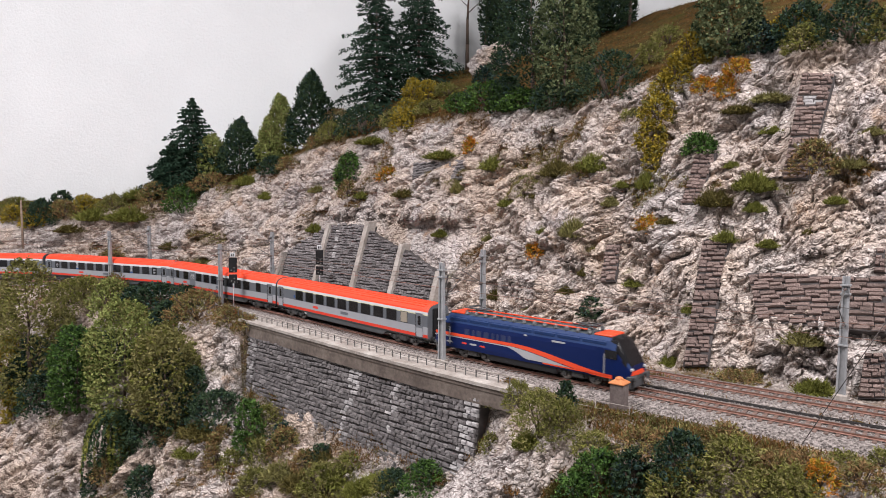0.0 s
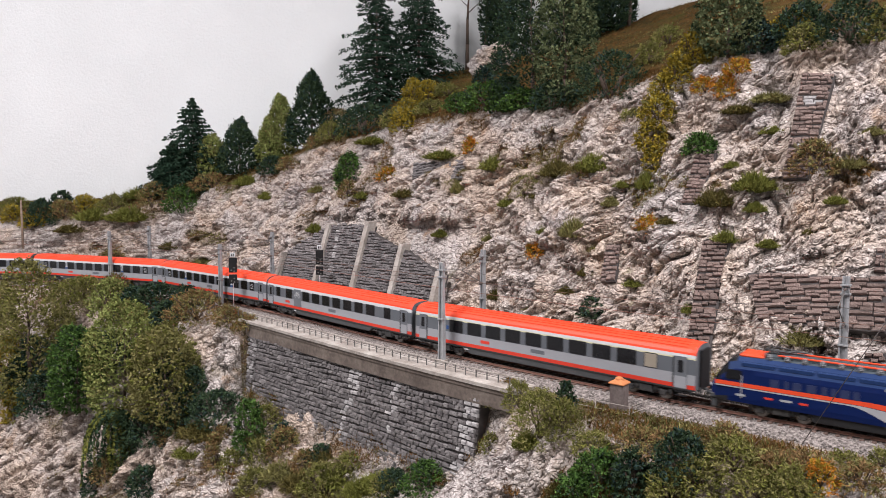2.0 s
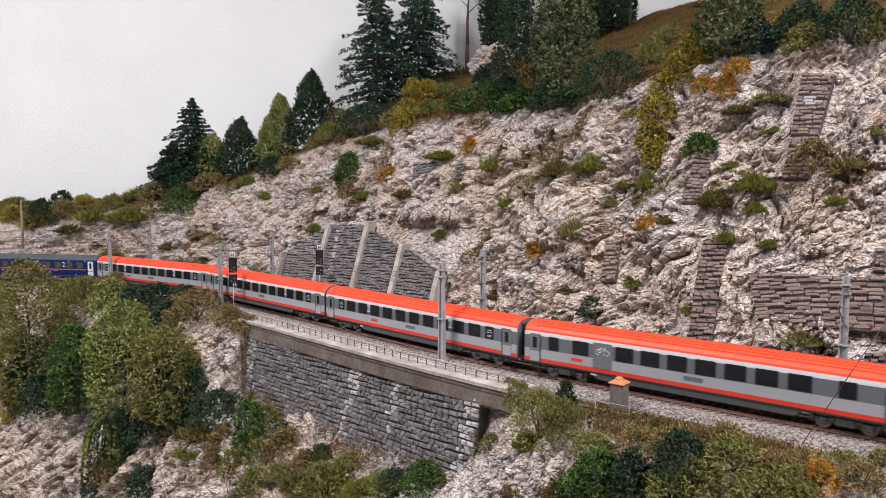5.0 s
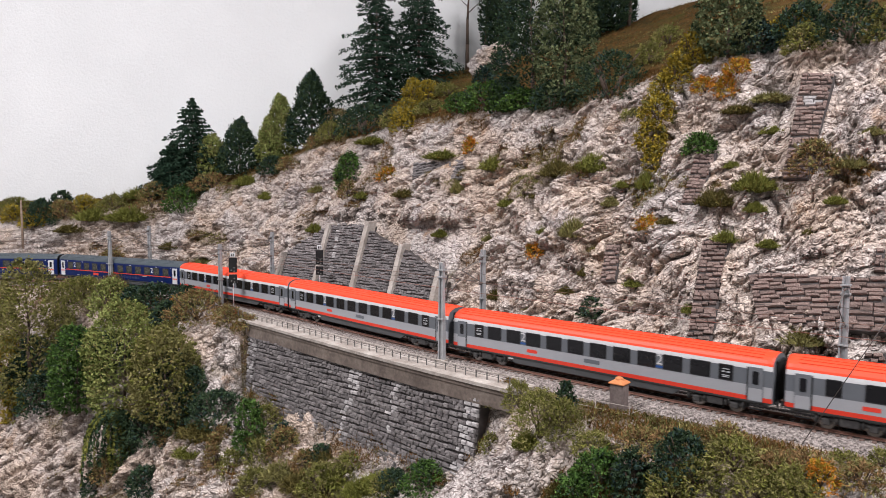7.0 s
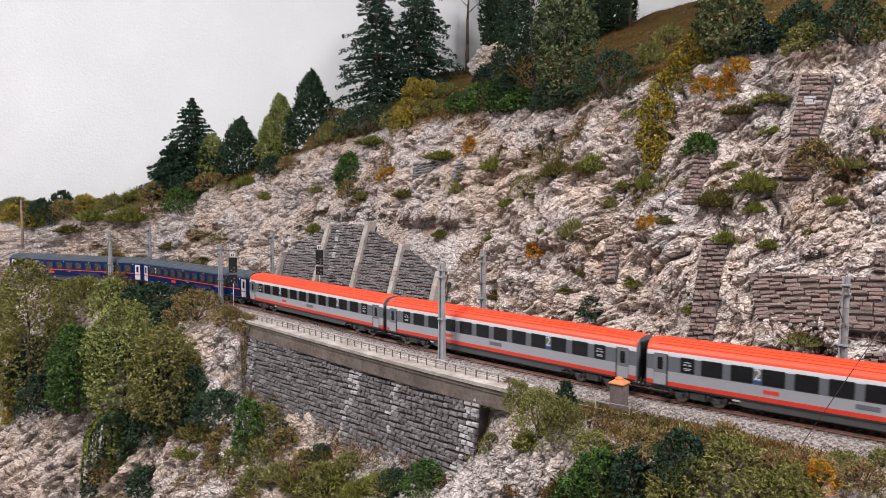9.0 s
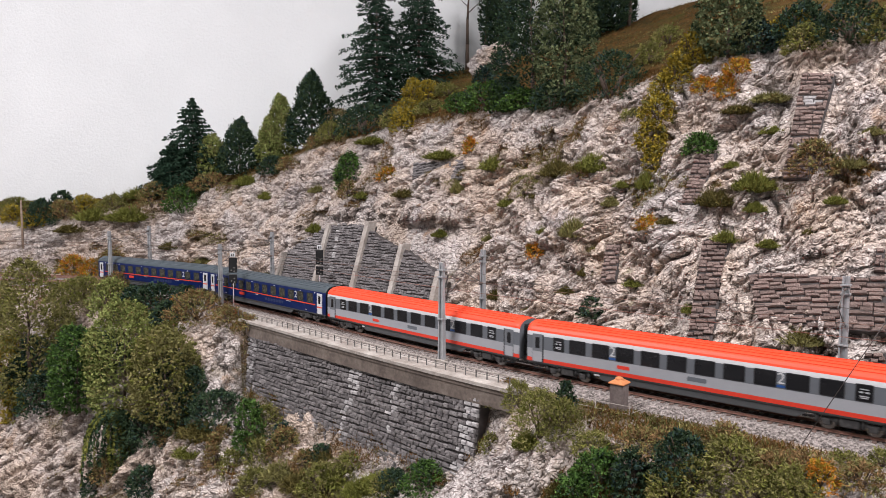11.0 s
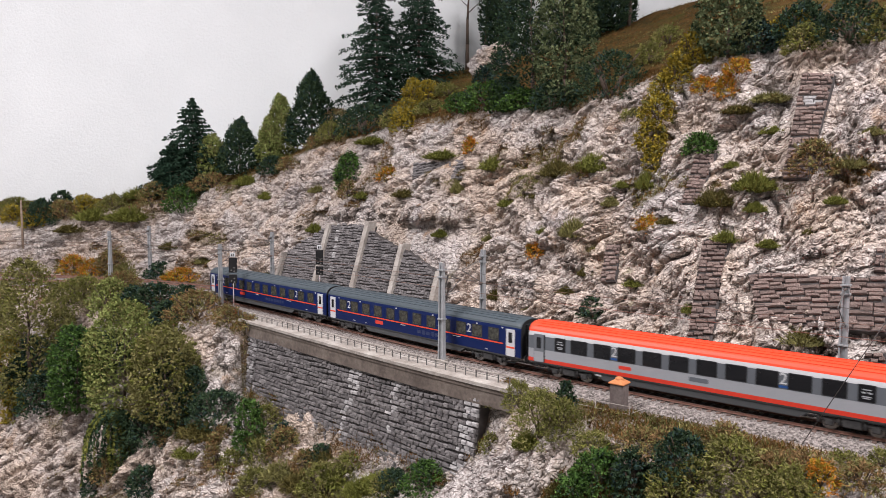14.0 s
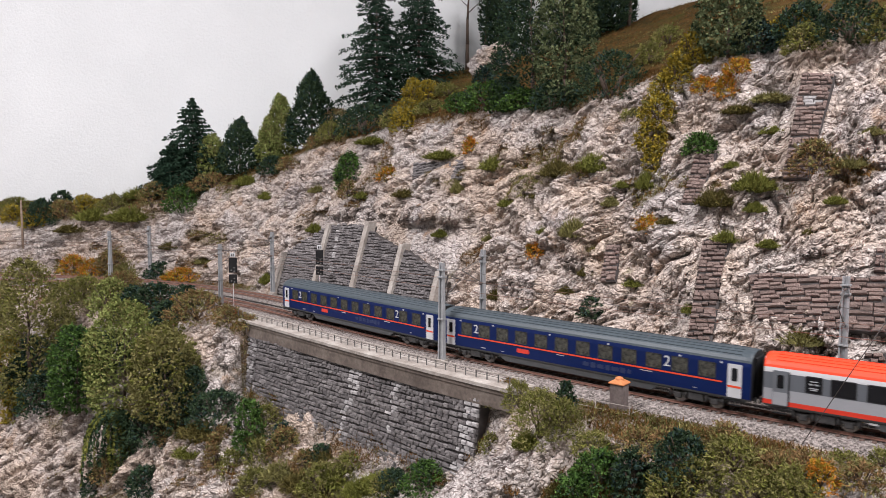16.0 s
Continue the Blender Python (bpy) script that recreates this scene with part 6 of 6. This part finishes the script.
bush("brown", -0.236, 1.339, 0.240, 0.042, 0.021)
tuft(0.168, 0.804, 0.070, 0.019, 0.017)
tuft(0.233, 0.710, -0.015, 0.028, 0.017)
tuft(0.208, 0.775, 0.063, 0.025, 0.015)
tuft(0.353, 0.781, 0.258, 0.049, 0.015)
tuft(0.321, 0.779, 0.247, 0.037, 0.016)
tuft(0.347, 0.756, 0.226, 0.030, 0.014)
bush("yellow", -0.899, 1.509, 0.097, 0.048, 0.036)
bush("dark", -0.837, 1.492, 0.093, 0.061, 0.050)
bush("brown", -0.800, 1.504, 0.105, 0.071, 0.038)
tuft(-0.716, 1.477, 0.104, 0.082, 0.040)
tuft(-0.636, 1.454, 0.100, 0.092, 0.046)
bush("brown", -0.589, 1.465, 0.116, 0.081, 0.072)
bush("green", -0.527, 1.435, 0.124, 0.068, 0.050)
bush("brown", -0.464, 1.454, 0.166, 0.104, 0.037)
tuft(-0.380, 1.400, 0.172, 0.055, 0.031)
bush("yellow", -0.854, 1.488, 0.089, 0.059, 0.028)
tuft(-0.760, 1.465, 0.079, 0.070, 0.028)
bush("orange", -0.734, 1.408, -0.003, 0.056, 0.038)
bush("orange", -0.686, 1.406, -0.003, 0.047, 0.033)
tuft(-0.615, 1.387, -0.001, 0.068, 0.044)
bush("dark", -0.537, 1.349, -0.002, 0.058, 0.028)
bush("orange", -0.483, 1.322, -0.004, 0.073, 0.021)
tuft(-0.302, 1.206, 0.008, 0.025, 0.029)
tuft(-0.443, 1.344, 0.031, 0.043, 0.026)
tuft(-0.533, 1.387, 0.051, 0.044, 0.024)
leaf_tree("olive", "olive green willow-like tree below the track", -0.625, 1.066, -0.148, 0.110, 0.211, "full")
leaf_tree("green", "fresh green round tree below the track", -0.510, 0.982, -0.141, 0.075, 0.117, "full")
leaf_tree("light", "yellow-green leafy tree below the track", -0.435, 0.961, -0.144, 0.099, 0.167, "full")
leaf_tree("olive", "dark olive leafy tree below the track", -0.361, 0.907, -0.132, 0.093, 0.119, "full")
bush("dark", -0.635, 1.091, -0.119, 0.061, 0.061)
bush("dark", -0.583, 1.038, -0.157, 0.082, 0.058)
bush("yellow", -0.680, 1.093, -0.156, 0.052, 0.095)
bush("olive", -0.749, 1.214, -0.053, 0.038, 0.058)
bush("dark", -0.438, 1.082, -0.030, 0.082, 0.055)
bush("brown", -0.553, 1.216, -0.007, 0.073, 0.037)
bush("brown", -0.352, 1.012, -0.020, 0.088, 0.048)
bush("dark", -0.382, 1.054, -0.010, 0.042, 0.037)
bush("orange", -0.402, 1.069, -0.012, 0.025, 0.019)
bush("olive", -0.602, 1.188, -0.019, 0.085, 0.038)
bush("olive", -0.617, 1.179, -0.032, 0.084, 0.047)
bush("dark", -0.525, 1.062, -0.094, 0.059, 0.050)
fern_shrub(-0.426, 0.953, -0.147, 0.091, 0.113)
bush("dark", -0.281, 0.870, -0.120, 0.076, 0.043)
bush("green", -0.226, 0.810, -0.136, 0.041, 0.062)
bush("brown", -0.260, 0.836, -0.136, 0.029, 0.023)
bush("brown", -0.174, 0.776, -0.136, 0.041, 0.036)
bush("blue", -0.183, 0.797, -0.127, 0.032, 0.028)
bush("olive", -0.203, 0.785, -0.149, 0.037, 0.037)
tuft(-0.145, 0.730, -0.148, 0.052, 0.029)
bush("olive", -0.124, 0.714, -0.151, 0.051, 0.034)
bush("dark", -0.131, 0.756, -0.126, 0.036, 0.018)
bush("green", -0.013, 0.638, -0.118, 0.048, 0.037)
bush("brown", -0.269, 0.820, -0.157, 0.026, 0.039)
bush("dark", -0.377, 0.865, -0.211, 0.041, 0.034)
bush("brown", -0.432, 0.899, -0.211, 0.043, 0.036)
bush("dark", -0.454, 0.906, -0.233, 0.036, 0.029)
bush("yellow", -0.071, 0.693, -0.130, 0.009, 0.009)
bush("olive", 0.077, 0.550, -0.026, 0.048, 0.039)
bush("dark", 0.100, 0.568, -0.008, 0.018, 0.025)
bush("olive", 0.111, 0.512, -0.022, 0.037, 0.019)
bush("brown", 0.143, 0.491, -0.015, 0.039, 0.019)
bush("dark", 0.157, 0.467, -0.024, 0.039, 0.037)
bush("green", 0.110, 0.501, -0.050, 0.040, 0.028)
bush("dark", 0.128, 0.477, -0.037, 0.030, 0.034)
bush("olive", 0.148, 0.456, -0.035, 0.036, 0.022)
bush("olive", 0.190, 0.449, -0.012, 0.043, 0.021)
bush("brown", 0.213, 0.444, -0.012, 0.039, 0.019)
bush("olive", 0.216, 0.427, -0.019, 0.037, 0.020)
bush("orange", 0.231, 0.422, -0.013, 0.024, 0.019)
bush("brown", 0.256, 0.419, -0.010, 0.030, 0.015)
bush("olive", 0.258, 0.441, -0.007, 0.021, 0.010)
bush("brown", 0.197, 0.488, -0.008, 0.027, 0.009)
bush("olive", 0.199, 0.436, -0.024, 0.038, 0.017)
bush("olive", 0.066, 0.590, -0.016, 0.028, 0.023)
bush("brown", 0.059, 0.621, -0.010, 0.020, 0.010)
bush("olive", 0.043, 0.601, -0.060, 0.019, 0.019)
tuft(0.086, 0.506, -0.058, 0.024, 0.024)
bush("dark", -0.377, 0.905, -0.153, 0.072, 0.043)
bush("dark", -0.331, 0.900, -0.147, 0.064, 0.057)
bush("dark", -0.320, 0.901, -0.114, 0.043, 0.057)
bush("olive", -0.386, 0.992, -0.060, 0.063, 0.047)
bush("dark", -0.483, 1.109, -0.033, 0.061, 0.053)
bush("light", -0.526, 1.124, -0.036, 0.071, 0.062)
bush("olive", -0.617, 1.140, -0.076, 0.054, 0.054)
bush("olive", -0.703, 1.145, -0.096, 0.054, 0.073)
bush("yellow", -0.648, 1.060, -0.182, 0.042, 0.050)
tuft(-0.304, 0.844, -0.152, 0.040, 0.020)
tuft(-0.214, 0.814, -0.134, 0.039, 0.026)
bush("olive", -0.233, 0.786, -0.163, 0.031, 0.037)
tuft(-0.107, 0.720, -0.135, 0.046, 0.029)
tuft(-0.080, 0.683, -0.137, 0.043, 0.027)
bush("olive", -0.051, 0.667, -0.132, 0.042, 0.021)
bush("dark", -0.408, 1.053, -0.040, 0.050, 0.042)
bush("brown", -0.291, 0.959, -0.015, 0.046, 0.023)
bush("brown", -0.254, 0.923, -0.014, 0.029, 0.018)
tuft(0.049, 0.623, -0.026, 0.030, 0.015)
bush("olive", 0.095, 0.540, -0.023, 0.034, 0.026)
tuft(0.066, 0.551, -0.036, 0.022, 0.022)
bush("olive", 0.167, 0.452, -0.028, 0.036, 0.021)
bush("brown", 0.233, 0.441, -0.009, 0.031, 0.013)
bush("olive", 0.278, 0.438, -0.007, 0.017, 0.010)
bush("brown", 0.161, 0.498, -0.010, 0.020, 0.009)
bush("olive", 0.212, 0.425, -0.021, 0.037, 0.017)
bush("green", 0.097, 0.498, -0.058, 0.036, 0.024)
bush("dark", 0.105, 1.418, 0.394, 0.034, 0.045)
bush("dark", 0.096, 1.062, 0.283, 0.059, 0.050)
bush("dark", 0.151, 0.988, 0.275, 0.070, 0.039)
bush("dark", 0.256, 1.464, 0.464, 0.070, 0.109)
leaf_tree("dark", "dark green dense rounded tree on the ridge", 0.137, 1.526, 0.439, 0.097, 0.249, "full")
leaf_tree("dark", "dark green dense rounded tree on the ridge", 0.286, 1.443, 0.471, 0.080, 0.188, "full")
bush("olive", 0.282, 0.992, 0.334, 0.047, 0.031)
bush("yellow", 0.278, 0.848, 0.297, 0.034, 0.034)
bush("olive", 0.338, 1.099, 0.377, 0.052, 0.026)
bush("dark", 0.390, 0.792, 0.331, 0.056, 0.044)
bush("olive", 0.380, 0.770, 0.314, 0.049, 0.031)
bush("yellow", 0.393, 0.823, 0.343, 0.059, 0.026)
bush("olive", 0.437, 0.727, 0.323, 0.040, 0.035)
bush("olive", -0.018, 1.208, 0.295, 0.057, 0.023)
bush("olive", 0.006, 1.321, 0.337, 0.052, 0.025)
bush("olive", -0.082, 1.234, 0.273, 0.059, 0.029)
bush("olive", -0.203, 1.328, 0.255, 0.063, 0.036)
bush("brown", -0.212, 1.465, 0.286, 0.081, 0.046)
tuft(-0.120, 1.227, 0.244, 0.058, 0.023)
bush("dark", -0.331, 1.382, 0.199, 0.055, 0.033)
bush("brown", -0.525, 1.465, 0.149, 0.070, 0.035)
tuft(-0.639, 1.513, 0.148, 0.072, 0.036)
bush("olive", -0.692, 1.497, 0.122, 0.071, 0.036)
bush("yellow", -0.774, 1.542, 0.120, 0.061, 0.032)
bush("olive", -0.947, 1.566, 0.119, 0.074, 0.030)
bush("dark", -0.839, 1.574, 0.128, 0.050, 0.032)
bush("brown", -0.649, 1.395, 0.016, 0.055, 0.033)
leaf_tree("dark", "dark green dense rounded tree on the ridge", 0.339, 1.456, 0.485, 0.092, 0.143, "full")
leaf_tree("dark", "dark green dense rounded tree on the ridge", 0.114, 1.538, 0.439, 0.073, 0.205, "full")
leaf_tree("dark", "dark green dense rounded tree on the ridge", 0.265, 1.389, 0.442, 0.077, 0.154, "full")
bush("olive", -0.211, 0.832, -0.119, 0.040, 0.026)
tuft(-0.175, 0.759, -0.145, 0.048, 0.024)
tuft(-0.118, 0.749, -0.128, 0.042, 0.024)
bush("olive", -0.096, 0.721, -0.129, 0.040, 0.023)
bush("brown", -0.149, 0.752, -0.136, 0.036, 0.021)
bush("olive", -0.206, 0.757, -0.163, 0.042, 0.030)
tuft(-0.295, 0.857, -0.136, 0.061, 0.027)
bush("brown", -0.345, 0.896, -0.157, 0.050, 0.028)
tuft(-0.057, 0.684, -0.126, 0.049, 0.020)
bush("dark", -0.045, 0.667, -0.124, 0.032, 0.021)
bush("olive", -0.451, 1.051, -0.065, 0.067, 0.058)
bush("dark", -0.479, 1.019, -0.092, 0.057, 0.057)
bush("dark", -0.360, 0.940, -0.103, 0.060, 0.060)
bush("green", -0.518, 1.012, -0.123, 0.056, 0.056)
bush("dark", -0.657, 1.078, -0.152, 0.060, 0.060)
tuft(0.207, 0.831, 0.171, 0.020, 0.013)
tuft(0.121, 0.864, 0.110, 0.021, 0.014)
tuft(0.064, 0.935, 0.097, 0.022, 0.016)
tuft(0.140, 0.810, 0.048, 0.022, 0.014)
tuft(-0.003, 1.006, 0.100, 0.027, 0.018)
tuft(-0.133, 1.173, 0.153, 0.032, 0.019)
tuft(-0.223, 1.261, 0.162, 0.034, 0.020)
tuft(0.241, 0.766, 0.129, 0.021, 0.012)
tuft(0.308, 0.759, 0.189, 0.020, 0.012)
tuft(0.371, 0.674, 0.155, 0.021, 0.013)
tuft(0.406, 0.685, 0.219, 0.022, 0.013)
tuft(0.352, 0.676, 0.123, 0.016, 0.011)
bush("olive", 0.233, 0.887, 0.255, 0.028, 0.014)
bush("green", 0.118, 1.037, 0.281, 0.074, 0.028)
bush("green", 0.031, 1.128, 0.286, 0.054, 0.027)


motions()
